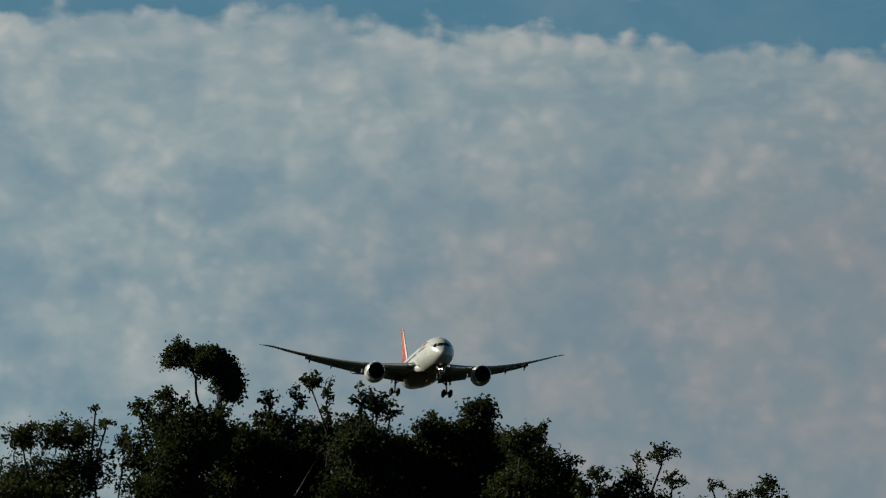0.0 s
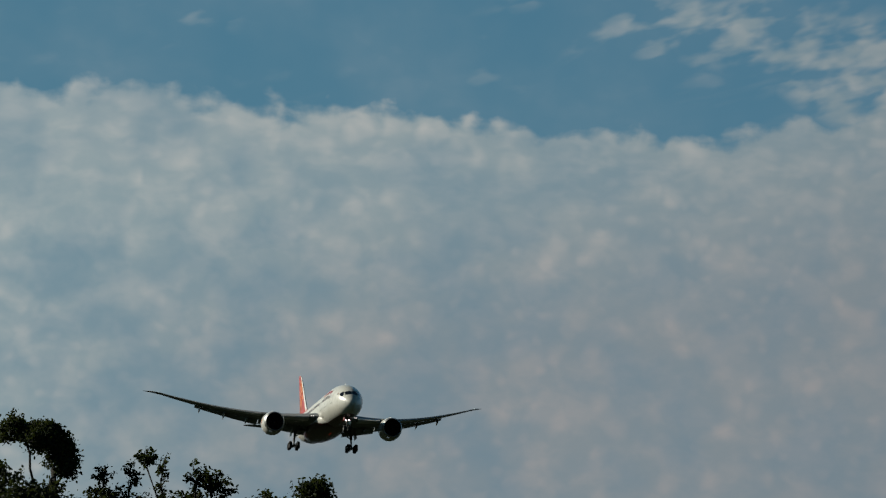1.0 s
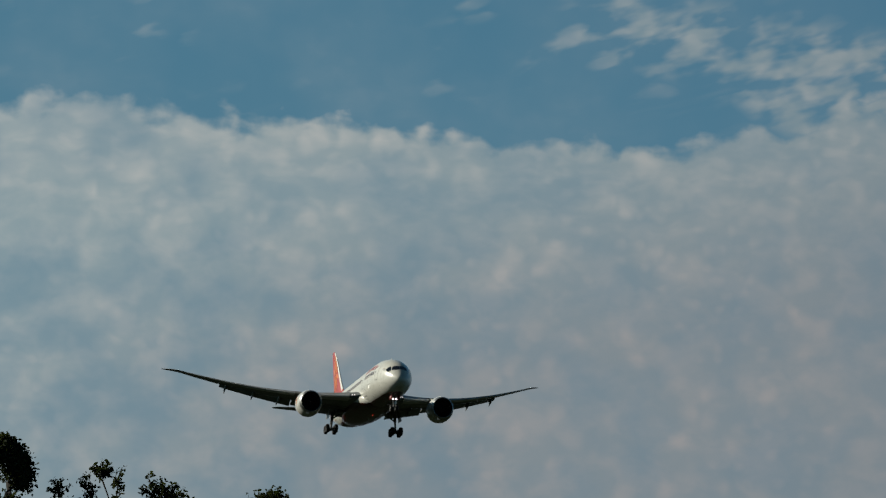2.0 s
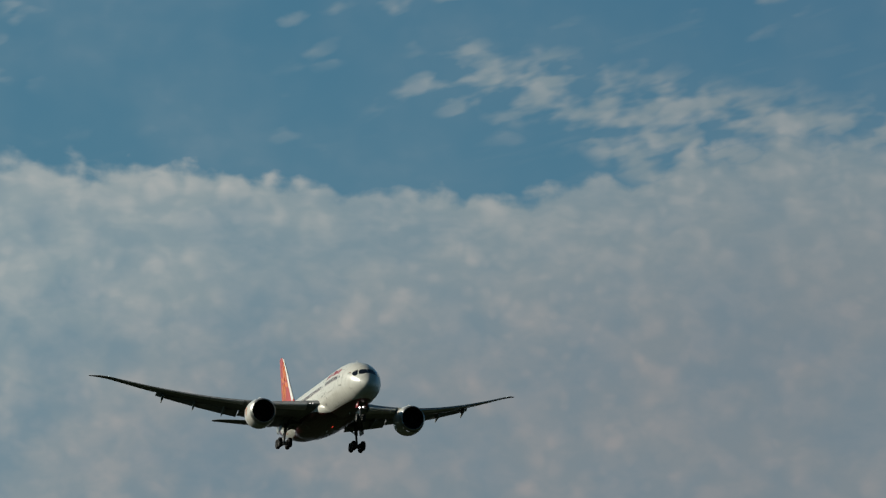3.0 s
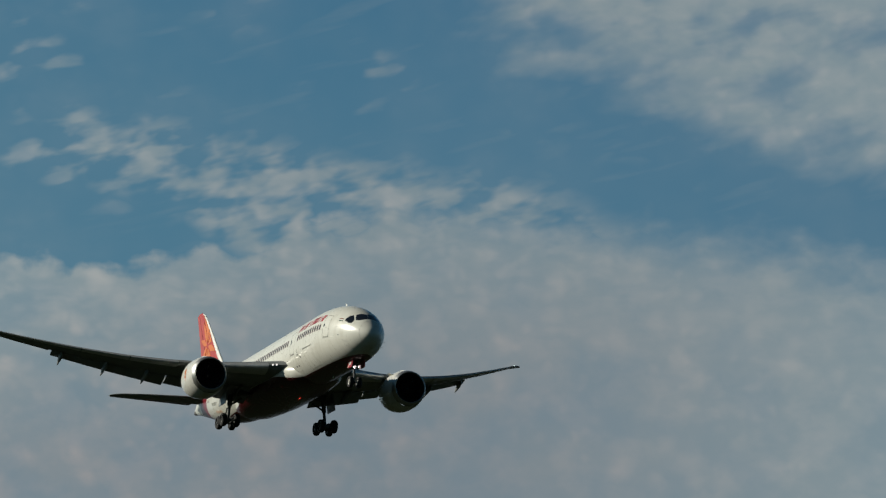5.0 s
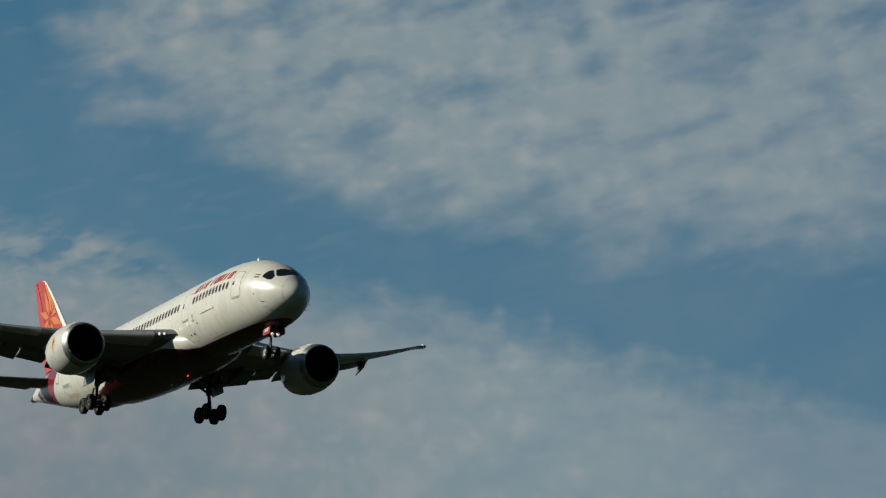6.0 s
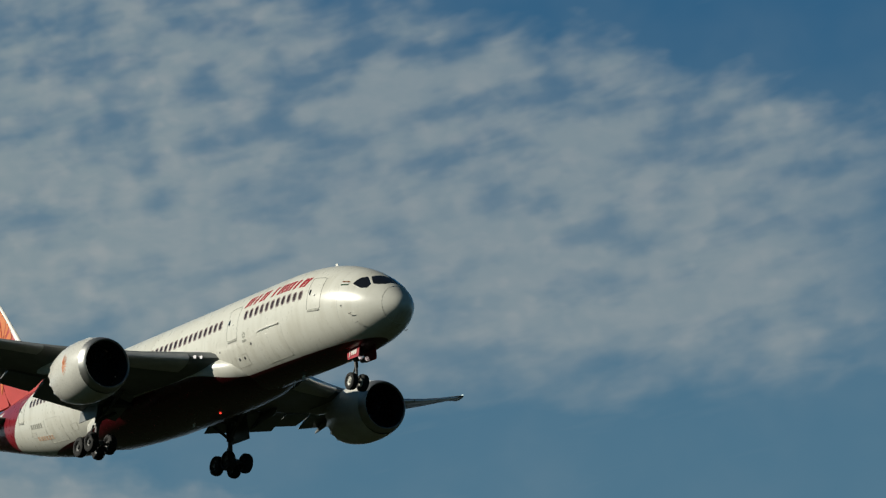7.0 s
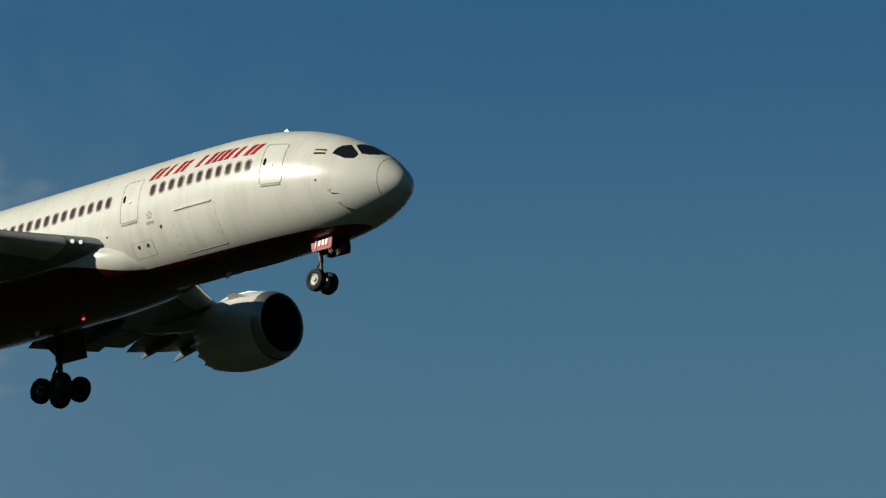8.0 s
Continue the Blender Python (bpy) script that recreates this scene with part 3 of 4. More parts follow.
def make_engine(plane, side):
    cx, cy, cz = side * 10.1, -17.80, -2.60
    eng = new("engine")
    eng.parent = plane
    tagged(eng, "large turbofan engine with white cowl, black inlet and serrated nozzle")
    eng.empty_display_size = 1
    c = (cx, cy, cz)
    cowl = Geo()
    n = 64
    outer = curve([(0.55, 1.745), (1.1, 1.85), (1.9, 1.93), (2.9, 1.93), (3.8, 1.80), (4.9, 1.52)])
    rings = []
    for s in (0.55, 0.8, 1.1, 1.6, 2.2, 2.9, 3.6, 4.2, 4.6):
        rings.append([Vector((cx + outer(s) * math.cos(t), cy - s, cz + outer(s) * math.sin(t) * (1.0 if math.sin(t) > 0 else 1.03))) for t in [2 * math.pi * i / n for i in range(n)]])
    # serrated trailing edge
    saw = lambda i: abs((i % 4) - 2) / 2.0
    rings.append([Vector((cx + outer(4.9) * math.cos(t), cy - 4.62 - 0.34 * saw(i), cz + outer(4.9) * math.sin(t))) for i, t in enumerate([2 * math.pi * k / n for k in range(n)])])
    rings.append([Vector((cx + (outer(4.9) - 0.04) * math.cos(t), cy - 4.60 - 0.34 * saw(i), cz + (outer(4.9) - 0.04) * math.sin(t))) for i, t in enumerate([2 * math.pi * k / n for k in range(n)])])
    rings.append([Vector((cx + 1.30 * math.cos(t), cy - 3.6, cz + 1.30 * math.sin(t))) for t in [2 * math.pi * k / n for k in range(n)]])
    cowl.loft(rings, cap=False)
    cowl.part("cowl", M["cowl"], eng, "cream white painted engine cowl", sharp=25)
    lip = Geo()
    lip.turned([(-0.55, 1.747), (-0.35, 1.70), (-0.16, 1.635), (-0.05, 1.57), (0.0, 1.52), (-0.03, 1.475), (-0.12, 1.44)], c, n=n)
    lip.part("inlet_lip", M["lip"], eng, "polished bare metal inlet lip")
    duct = Geo()
    duct.turned([(-0.12, 1.441), (-0.5, 1.42), (-1.5, 1.44)], c, n=n)
    duct.part("inlet_duct", M["black"], eng)
    for i in range(18):
        t0 = 2 * math.pi * i / 18
        fan, pts = Geo(), []
        for r, tw, sw in ((0.36, 0.50, 0.0), (0.9, 0.30, 0.05), (1.41, 0.17, 0.16)):
            for d in (-1, 1):
                t = t0 + sw + d * tw * 0.5
                pts.append(Vector((cx + r * math.cos(t), cy - 1.35 - d * 0.16, cz + r * math.sin(t))))
        low = [p - Vector((0, 0.03, 0)) for p in pts]
        fan.add(pts + low, [(0, 1, 3, 2), (2, 3, 5, 4), (6, 8, 9, 7), (8, 10, 11, 9), (0, 2, 8, 6), (2, 4, 10, 8), (1, 7, 9, 3), (3, 9, 11, 5), (0, 6, 7, 1), (4, 5, 11, 10)])
        fan.part("fan_blade", M["fan"], eng)
    hub = Geo()
    hub.turned([(-0.75, 0.01), (-0.85, 0.1), (-1.1, 0.26), (-1.4, 0.40), (-1.8, 0.42)], c, n=24, cap=True)
    hub.part("spinner", M["fan"], eng)
    wall = Geo()
    wall.turned([(-1.72, 1.425), (-1.74, 0.3)], c, n=32)
    wall.part("stator", M["black"], eng)
    core = Geo()
    core.turned([(-3.3, 1.02), (-4.6, 0.98), (-5.6, 0.74), (-5.58, 0.70), (-5.0, 0.66)], c, n=36)
    core.part("core_nozzle", M["hot"], eng)
    plug = Geo()
    plug.turned([(-4.9, 0.55), (-5.8, 0.40), (-6.6, 0.10), (-6.65, 0.01)], c, n=24)
    plug.part("exhaust_plug", M["hot"], eng)
    # pylon
    pyl, rings = Geo(), []
    for s, w, zb, zt in ((1.3, 0.03, 1.80, 1.90), (2.2, 0.22, 1.6, 2.06), (3.6, 0.30, 1.2, 2.08), (4.8, 0.30, 0.9, 1.75), (6.5, 0.26, 0.75, 1.60), (8.4, 0.12, 1.0, 1.55), (9.4, 0.02, 1.3, 1.5)):
        rings.append([Vector((cx + w * px, cy - s, cz + (zb if k < 2 else zt))) for k, px in enumerate((-1, 1, 0.8, -0.8))])
    pyl.loft(rings)
    pyl.part("pylon", M["cowl"], eng)
    # strake on the inner flank
    st = Geo()
    a = math.pi / 2 + side * 0.75
    up = lambda s, r: Vector((cx + r * math.cos(a), cy - s, cz + r * math.sin(a)))
    st.loft([[up(1.1, 1.82), up(2.5, 1.90), up(2.5, 1.93), up(1.1, 1.85)], [up(1.9, 2.22), up(2.45, 2.24), up(2.45, 2.26), up(1.9, 2.24)]])
    st.part("strake", M["cowl"], eng)
    # sunburst emblem of thin rays on the outer flank
    for q in (side,):
        for k in range(9):
            ang = radians(-75 + 150 * k / 8 + 180)
            geo, pts = Geo(), []
            for r, w in ((0.14, 0.018), (0.5, 0.035), (0.78, 0.006)):
                for d in (-1, 1):
                    s = 2.35 + r * math.cos(ang) * 0.8 - d * w * math.sin(ang)
                    h = r * math.sin(ang) * 0.9 + d * w * math.cos(ang)
                    th = h / 1.9 + 0.05
                    rr = outer(s) + 0.012
                    pts.append((cx + q * rr * math.cos(th), cy - s, cz + rr * math.sin(th)))
            inner = [(cx + (p[0] - cx) * 0.98, p[1], cz + (p[2] - cz) * 0.98) for p in pts]
            geo.add(pts + inner, [(0, 1, 3, 2), (2, 3, 5, 4), (6, 8, 9, 7), (8, 10, 11, 9), (0, 2, 8, 6), (2, 4, 10, 8), (1, 7, 9, 3), (3, 9, 11, 5), (0, 6, 7, 1), (4, 5, 11, 10)])
            geo.part("emblem_ray", M["orange"], eng, "orange painted emblem ray")


def make_tail(plane):
    fin_le = curve([(2.4, 43.0), (3.2, 45.2), (4.2, 46.6), (10.3, 53.0), (10.9, 53.8), (11.2, 54.7)])
    fin_te = curve([(1.2, 53.2), (11.2, 56.5)])
    fin, rings = Geo(), []
    for z in (1.6, 2.6, 3.2, 4.2, 6, 8, 9.6, 10.4, 10.8, 11.05, 11.2):
        le, te = fin_le(z), fin_te(z)
        ch = te - le
        rings.append([Vector((h, -(le + a), z)) for a, h in foil(ch, 0.078, 0.68, 10, 0.0)])
    fin.loft(rings)
    body = fin.part("tail_fin", M["fin"], plane, "orange-red painted tail fin with a white leading edge")
    rud, rings = Geo(), []
    for z in (2.5, 5, 8, 10.4, 11.1):
        le, te = fin_le(z), fin_te(z)
        ch = te - le
        full = foil(ch, 0.078, 1.0, 22, 0.0)
        rings.append([Vector((h, -(le + a), z)) for a, h in full if a > 0.69 * ch])
    rud.loft(rings)
    rud.part("rudder", M["fin"], body)
    # bright bare leading edge
    edge, rings = Geo(), []
    for z in (3.6, 4.2, 6, 8, 9.6, 10.4, 10.8, 11.05):
        le, te = fin_le(z), fin_te(z)
        rings.append([Vector((h * 1.04, -(le - 0.012 + a), z)) for a, h in foil(te - le, 0.078, 0.085, 6, 0.0)])
    edge.loft(rings)
    edge.part("leading_edge", M["white"], body, "white leading edge of the fin")
    # fan of orange rays on each side
    for side in (1, -1):
        for k in range(10):
            ang = radians(20 + 36 * k)
            geo, pts = Geo(), []
            for r, w in ((0.35, 0.03), (1.5, 0.36), (3.3, 0.04)):
                for d in (-1, 1):
                    s = 52.0 - r * math.cos(ang) * 0.85 + d * w * math.sin(ang)
                    z = 7.2 + r * math.sin(ang) * 1.1 + d * w * math.cos(ang)
                    le, te = fin_le(z), fin_te(z)
                    x = min(0.94, max(0.07, (s - le) / (te - le)))
                    t = 0.078 / 0.2 * (0.2969 * math.sqrt(x) - 0.126 * x - 0.3516 * x * x + 0.2843 * x ** 3 - 0.1015 * x ** 4) * (te - le)
                    pts.append((side * (t + 0.03), -(le + x * (te - le)), z))
            low = [(p[0] - side * 0.06, p[1], p[2]) for p in pts]
            geo.add(pts + low, [(0, 1, 3, 2), (2, 3, 5, 4), (6, 8, 9, 7), (8, 10, 11, 9), (0, 2, 8, 6), (2, 4, 10, 8), (1, 7, 9, 3), (3, 9, 11, 5), (0, 6, 7, 1), (4, 5, 11, 10)])
            geo.part("emblem_ray", M["orange"], body, "orange painted emblem ray")
    for side in (1, -1):
        st, rings = Geo(), []
        le = curve([(0.6, 46.9), (1.4, 47.8), (9.2, 53.4), (9.9, 54.6)])
        te = curve([(0.6, 53.0), (1.4, 53.2), (9.9, 55.75)])
        for y in (0.6, 1.4, 3, 5, 7, 8.6, 9.2, 9.6, 9.9):
            ch = te(y) - le(y)
            rings.append([Vector((side * y, -(le(y) + a), 0.75 + 0.105 * y - h)) for a, h in foil(ch, 0.078, 0.70, 9, 0.0)])
        st.loft(rings)
        tp = st.part("tailplane", M["wing"], plane, "pale grey tailplane")
        el, rings = Geo(), []
        for y in (1.9, 4, 6, 8, 9.7):
            ch = te(y) - le(y)
            rings.append([Vector((side * y, -(le(y) + a), 0.75 + 0.105 * y - h)) for a, h in foil(ch, 0.078, 1.0, 22, 0.0) if a > 0.71 * ch])
        el.loft(rings)
        el.part("elevator", M["wing"], tp)


def wheel(parent, x, y, z, r, w, metal="rim", says="grey metal wheel rim"):
    tyre = Geo()
    tyre.turned([(-w / 2 * 0.7, r * 0.52), (-w / 2, r * 0.66), (-w / 2, r * 0.84), (-w / 2 * 0.8, r * 0.95), (-w * 0.22, r), (0, r * 1.005), (w * 0.22, r), (w / 2 * 0.8, r * 0.95), (w / 2, r * 0.84), (w / 2, r * 0.66), (w / 2 * 0.7, r * 0.52)], (x, y, z), "x", 32)
    wh = tyre.part("wheel", M["tyre"], parent, "black rubber tyre on a grey rim")
    rim = Geo()
    for q in (-1, 1):
        rim.turned([(q * w * 0.36, r * 0.53), (q * w * 0.42, r * 0.48), (q * w * 0.30, r * 0.42), (q * w * 0.24, r * 0.22), (q * w * 0.46, r * 0.18), (q * w * 0.48, r * 0.02)], (x, y, z), "x", 24)
    rim.part("rim", M[metal], wh, says)


def make_main_gear(plane, side):
    gear = new("main_gear")
    gear.parent = plane
    tagged(gear, "lowered four-wheel main landing gear with black tyres")
    bx, by, bz = side * 5.05, -28.66, -5.12
    st = Geo()
    st.tube((side * 4.75, by + 0.15, -1.3), (side * 4.9, by + 0.05, -3.6), 0.25, 0.23, 16)
    st.tube((side * 4.9, by + 0.05, -3.6), (bx, by, bz), 0.15, 0.15, 14)
    st.part("strut", M["gear"], gear)
    br = Geo()
    br.tube((side * 2.9, by + 0.1, -2.3), (side * 4.85, by + 0.05, -3.45), 0.11, 0.10)
    br.part("side_brace", M["gear"], gear)
    br = Geo()
    br.tube((side * 4.5, by + 2.6, -1.9), (side * 4.88, by + 0.1, -3.4), 0.11, 0.10)
    br.part("drag_brace", M["gear"], gear)
    lk = Geo()
    lk.tube((bx, by - 0.25, -3.7), (bx, by - 0.6, -4.25), 0.07)
    lk.tube((bx, by - 0.6, -4.25), (bx, by - 0.2, -4.75), 0.07)
    lk.part("torque_link", M["gear"], gear)
    tilt = math.sin(radians(3))
    beam = Geo()
    beam.tube((bx, by + 0.85, bz + 0.85 * tilt), (bx, by - 0.85, bz - 0.85 * tilt), 0.16, 0.16, 14)
    beam.part("bogie_beam", M["gear"], gear)
    for q in (1, -1):
        ax = Geo()
        ax.tube((bx - 0.8, by + q * 0.73, bz + q * 0.73 * tilt), (bx + 0.8, by + q * 0.73, bz + q * 0.73 * tilt), 0.09)
        ax.part("axle", M["gear"], gear)
        for d in (1, -1):
            wheel(gear, bx + d * 0.66, by + q * 0.73, bz + q * 0.73 * tilt, 0.66, 0.50)
    door = Geo()
    door.box((side * 5.55, by + 0.1, -2.65), (0.06, 2.3, 1.75), pose(0, 0, 0, 0, side * -8, 0))
    door.part("gear_door", M["wing"], gear, "grey outer gear door hanging beside the strut")
    # closed dark box that stands in for the shade of the open bay
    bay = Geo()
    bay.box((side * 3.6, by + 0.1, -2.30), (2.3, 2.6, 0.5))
    bay.part("gear_bay_shade", M["bay"], gear)


def make_nose_gear(plane):
    gear = new("nose_gear")
    gear.parent = plane
    tagged(gear, "lowered twin-wheel nose gear with open red doors")
    y, z = -5.05, -5.04
    st = Geo()
    st.tube((0, y - 0.35, -2.6), (0, y - 0.08, -4.1), 0.14, 0.12, 14)
    st.tube((0, y - 0.08, -4.1), (0, y, z), 0.085, 0.085, 12)
    st.part("strut", M["gear"], gear)
    br = Geo()
    br.tube((0, y + 1.35, -2.85), (0, y - 0.1, -3.7), 0.07)
    br.part("drag_brace", M["gear"], gear)
    lk = Geo()
    lk.tube((0, y - 0.2, -4.1), (0, y - 0.5, -4.5), 0.045)
    lk.tube((0, y - 0.5, -4.5), (0, y - 0.1, -4.9), 0.045)
    lk.part("torque_link", M["gear"], gear)
    ax = Geo()
    ax.tube((-0.5, y, z), (0.5, y, z), 0.06)
    ax.part("axle", M["gear"], gear)
    for d in (1, -1):
        wheel(gear, d * 0.40, y, z, 0.53, 0.40, "white_rim", "pale painted wheel rim")
    for d in (1, -1):
        hood = Geo()
        hood.turned([(-0.16, 0.05), (-0.1, 0.13), (0.0, 0.16), (0.54, 0.16), (0.54, 0.148), (0.0, 0.148)], (d * 0.24, y + 0.22, -3.72), n=18)
        lh = hood.part("lamp_housing", M["black"], gear, "black lamp housing")
        lens = Geo()
        lens.turned([(0.0, 0.12), (0.02, 0.07), (0.03, 0.002)], (d * 0.24, y + 0.22, -3.72), n=18, cap=True)
        lens.part("lamp_lens", M["lamp"], lh, "lit landing lamp lens")
    for d in (1, -1):
        door, rings = Geo(), []
        for zz, xx, yf, ya in ((-2.95, 0.50, -3.90, -5.20), (-3.2, 0.57, -3.86, -5.20), (-3.5, 0.61, -3.84, -5.16), (-3.76, 0.62, -3.88, -5.08)):
            rings.append([Vector((d * (xx + o), q, zz)) for o, q in ((0.025, yf), (0.025, ya), (-0.03, ya), (-0.03, yf))])
        door.loft(rings)
        dr = door.part("gear_door", M["red"], gear, "red painted nose gear door")
        for yy, w, h in ((-4.86, 0.06, 0.5), (-4.62, 0.15, 0.3), (-4.40, 0.15, 0.3), (-4.18, 0.15, 0.3)):
            bar = Geo()
            bar.box((d * 0.640, yy, -3.42), (0.02, w, h), pose(0, 0, 0, 0, d * -9, 0))
            bar.part("marking_bar", M["white"], dr, "white painted marking")
    # dark box again, in place of the shaded nose bay
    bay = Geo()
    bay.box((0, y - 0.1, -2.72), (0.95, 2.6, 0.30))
    bay.part("gear_bay_shade", M["bay"], gear)


def make_airliner():
    plane = new("airliner")
    plane.empty_display_size = 4
    tagged(plane, "cream white twin-engine airliner with red belly and orange-red fin, wheels down", "aeroplane")
    stations = [-0.448, -0.42, -0.37, -0.29, -0.17, 0.0, 0.2, 0.4, 0.7, 1.1, 1.6, 2.2, 2.6, 3.2, 4, 5, 6, 7, 8, 9, 10, 11, 12] + [14 + 2 * k for k in range(11)] + [35, 36, 37, 38.5] + [40 + 1.25 * k for k in range(12)] + [55.2, 55.6, 55.9]
    body, n = Geo(), 72
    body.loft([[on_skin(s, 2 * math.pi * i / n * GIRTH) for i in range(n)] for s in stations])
    hull = body.part("fuselage", M["skin"], plane, "glossy cream white fuselage with red belly, shade painted into it")
    # wing-body fairing
    fair, rings = Geo(), []
    for s, w, t, b in ((13.6, 0.5, -1.8, -2.9), (14.6, 1.6, -1.4, -3.22), (16.0, 2.45, -0.9, -3.42), (17.5, 2.95, -0.5, -3.55), (20, 3.25, 0.0, -3.70), (25, 3.35, 0.0, -3.74), (29, 3.3, -0.1, -3.72), (32, 3.0, -0.4, -3.64), (35, 2.3, -1.2, -3.50), (38.0, 0.7, -2.0, -3.05)):
        ring = []
        for i in range(40):
            th = 2 * math.pi * i / 40
            c, q = math.cos(th), math.sin(th)
            ring.append(Vector((w * math.copysign(abs(c) ** 0.95, c), -s, (t + b) / 2 + (t - b) / 2 * math.copysign(abs(q) ** 0.95, q))))
        rings.append(ring)
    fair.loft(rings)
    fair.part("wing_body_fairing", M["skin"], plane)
    # cone of the auxiliary unit
    apu = Geo()
    apu.turned([(-55.85, 0.34), (-56.5, 0.24), (-56.7, 0.19), (-56.6, 0.16), (-56.2, 0.16)], (0, 0, 0.75), n=24)
    apu.part("tail_cone", M["hot"], plane, "dark metal exhaust cone")
    # radome joint
    ring = Geo()
    rr = []
    for s, l in ((0.52, -0.01), (0.52, 0.006), (0.55, 0.006), (0.55, -0.01)):
        rr.append([on_skin(s, 2 * math.pi * i / 72 * GIRTH, 1, l) for i in range(72)])
    ring.loft(rr, cap=False)
    ring.part("radome_joint", M["joint"], hull)
    for side in (1, -1):
        # flight deck windows
        decal("cockpit_window", [(2.74, 1.46), (2.66, 2.05), (2.48, 2.55), (2.2, 2.93), (1.58, 2.22), (1.62, 1.62), (2.05, 1.42)], M["glass"], hull, side, 0.014, "black flight deck side pane", 8)
        decal("cockpit_window", [(2.06, 3.16), (1.46, 2.36), (1.22, 2.40), (0.92, 3.2), (0.84, 4.55), (1.72, 4.55), (1.86, 4.2)], M["glass"], hull, side, 0.014, "black flight deck front pane", 8)
        # doors
        for s0, a0, hgt, wid in ((5.18, -0.28, 2.28, 1.34), (14.5, -0.45, 2.12, 1.27), (33.2, -0.45, 2.1, 1.1), (44.2, -0.5, 2.0, 1.1)):
            seam("door_seam", s0, s0 + wid, a0, a0 + hgt, hull, side, 0.045)
            decal("door_pane", rounded(s0 + wid * 0.76, s0 + wid * 0.76 + 0.16, a0 + 0.98, a0 + 1.36, 0.06), M["glass"], hull, side)
            decal("door_handle", rounded(s0 + wid * 0.42, s0 + wid * 0.42 + 0.22, a0 + 0.90, a0 + 1.02, 0.05), M["white"], hull, side, 0.03)
            decal("door_sill", [(s0 + 0.1, a0 - 0.10), (s0 + 0.1, a0 - 0.03), (s0 + wid - 0.1, a0 - 0.03), (s0 + wid - 0.1, a0 - 0.10)], M["grey"], hull, side, 0.03, "", 1)
        # hold doors
        if side == 1:
            seam("hold_door_seam", 9.4, 12.25, -2.62, -0.55, hull, side, 0.016, 0.1, 0.0, "joint")
            seam("hold_door_seam", 38.2, 40.8, -2.5, -0.7, hull, side, 0.016, 0.1, 0.0, "joint")
        # cabin windows with their surrounds
        rows = [7.27 + 0.634 * k for k in range(11)] + [16.72 + 0.634 * k for k in range(26)] + [34.9 + 0.634 * k for k in range(14)]
        for s in rows:
            w = decal("cabin_window", rounded(s - 0.215, s + 0.215, 0.49, 1.13, 0.10, 0.0, 3), M["rim_red"], hull, side, 0.006)
            decal("window_glass", rounded(s - 0.135, s + 0.135, 0.57, 1.05, 0.06, 0.0, 3), M["pane"], w, side, 0.012)
        # red title drawn as leaning bars, not letters
        for k in range(8):
            s = 7.05 + 0.84 * k + (0.45 if k > 4 else 0)
            for d, w in ((0.34, 0.27),) if k in (1, 4, 6) else ((0.06, 0.29), (0.47, 0.31)):
                decal("title_bar", [(s + d, 1.41), (s + d - 0.42, 2.10), (s + d - 0.42 + w, 2.10), (s + d + w, 1.41)], M["red"], hull, side, 0.01, "red painted title bar", 3)
        # small flag
        for k, m in enumerate(("flag_g", "white", "flag_o")):
            decal("flag_stripe", [(3.02, 1.44 + 0.14 * k), (3.06, 1.56 + 0.14 * k), (3.66, 1.46 + 0.14 * k), (3.62, 1.34 + 0.14 * k)], M[m], hull, side, 0.01)
        # marking bars on the tail
        for k in range(6):
            s = 41.2 + 0.34 * k
            decal("marking_bar", [(s, -1.2), (s, -0.85), (s + 0.22, -0.85), (s + 0.22, -1.2)], M["grey"], hull, side, 0.01, "dark painted marking bar", 2)
        for k in range(6):
            s = 40.1 + 0.45 * k
            decal("name_bar", [(s, -2.18), (s, -1.85), (s + 0.3, -1.85), (s + 0.3, -2.18)], M["faint"], hull, side, 0.01, "faint orange painted name bar", 2)
        # hinge ridge over the hold door, painted white for its glint
        if side == 1:
            decal("hinge_ridge_glint", [(9.6, -0.50), (9.6, -0.44), (12.1, -0.44), (12.1, -0.50)], M["white"], hull, side, 0.05, "", 1)
        # service panels and a small grey crest
        for s0, s1, a0, a1 in ((13.9, 15.3, -2.2, -1.45), (36.2, 37.0, -2.0, -1.5), (42.6, 43.4, -1.9, -1.45)):
            seam("service_panel", s0, s1, a0, a1, hull, side, 0.014, 0.06, 0.0, "joint")
        for k in range(5):
            t = math.pi / 2 + 2 * math.pi * k / 5
            c, q = 13.75 + 0.13 * math.cos(t), -0.38 + 0.13 * math.sin(t)
            decal("crest_petal", [(c + 0.07 * math.cos(u), q + 0.07 * math.sin(u)) for u in [2 * math.pi * i / 8 for i in range(8)]], M["grey"], hull, side, 0.008, "", 3)
        for k in range(4):
            decal("crest_bar", [(13.5 + 0.13 * k, -0.80), (13.5 + 0.13 * k, -0.66), (13.59 + 0.13 * k, -0.66), (13.59 + 0.13 * k, -0.80)], M["grey"], hull, side, 0.008, "", 1)
        # probes by the nose
        for s, a in ((2.75, -0.95), (2.45, -1.75)):
            p0, p1 = on_skin(s, a, side, -0.01), on_skin(s, a, side, 0.12)
            pr = Geo()
            pr.tube(p0, p1, 0.018, 0.012, 6)
            pr.tube(p1, p1 + Vector((0, 0.26, 0.02)), 0.022, 0.012, 6)
            pr.part("probe", M["lip"], hull)
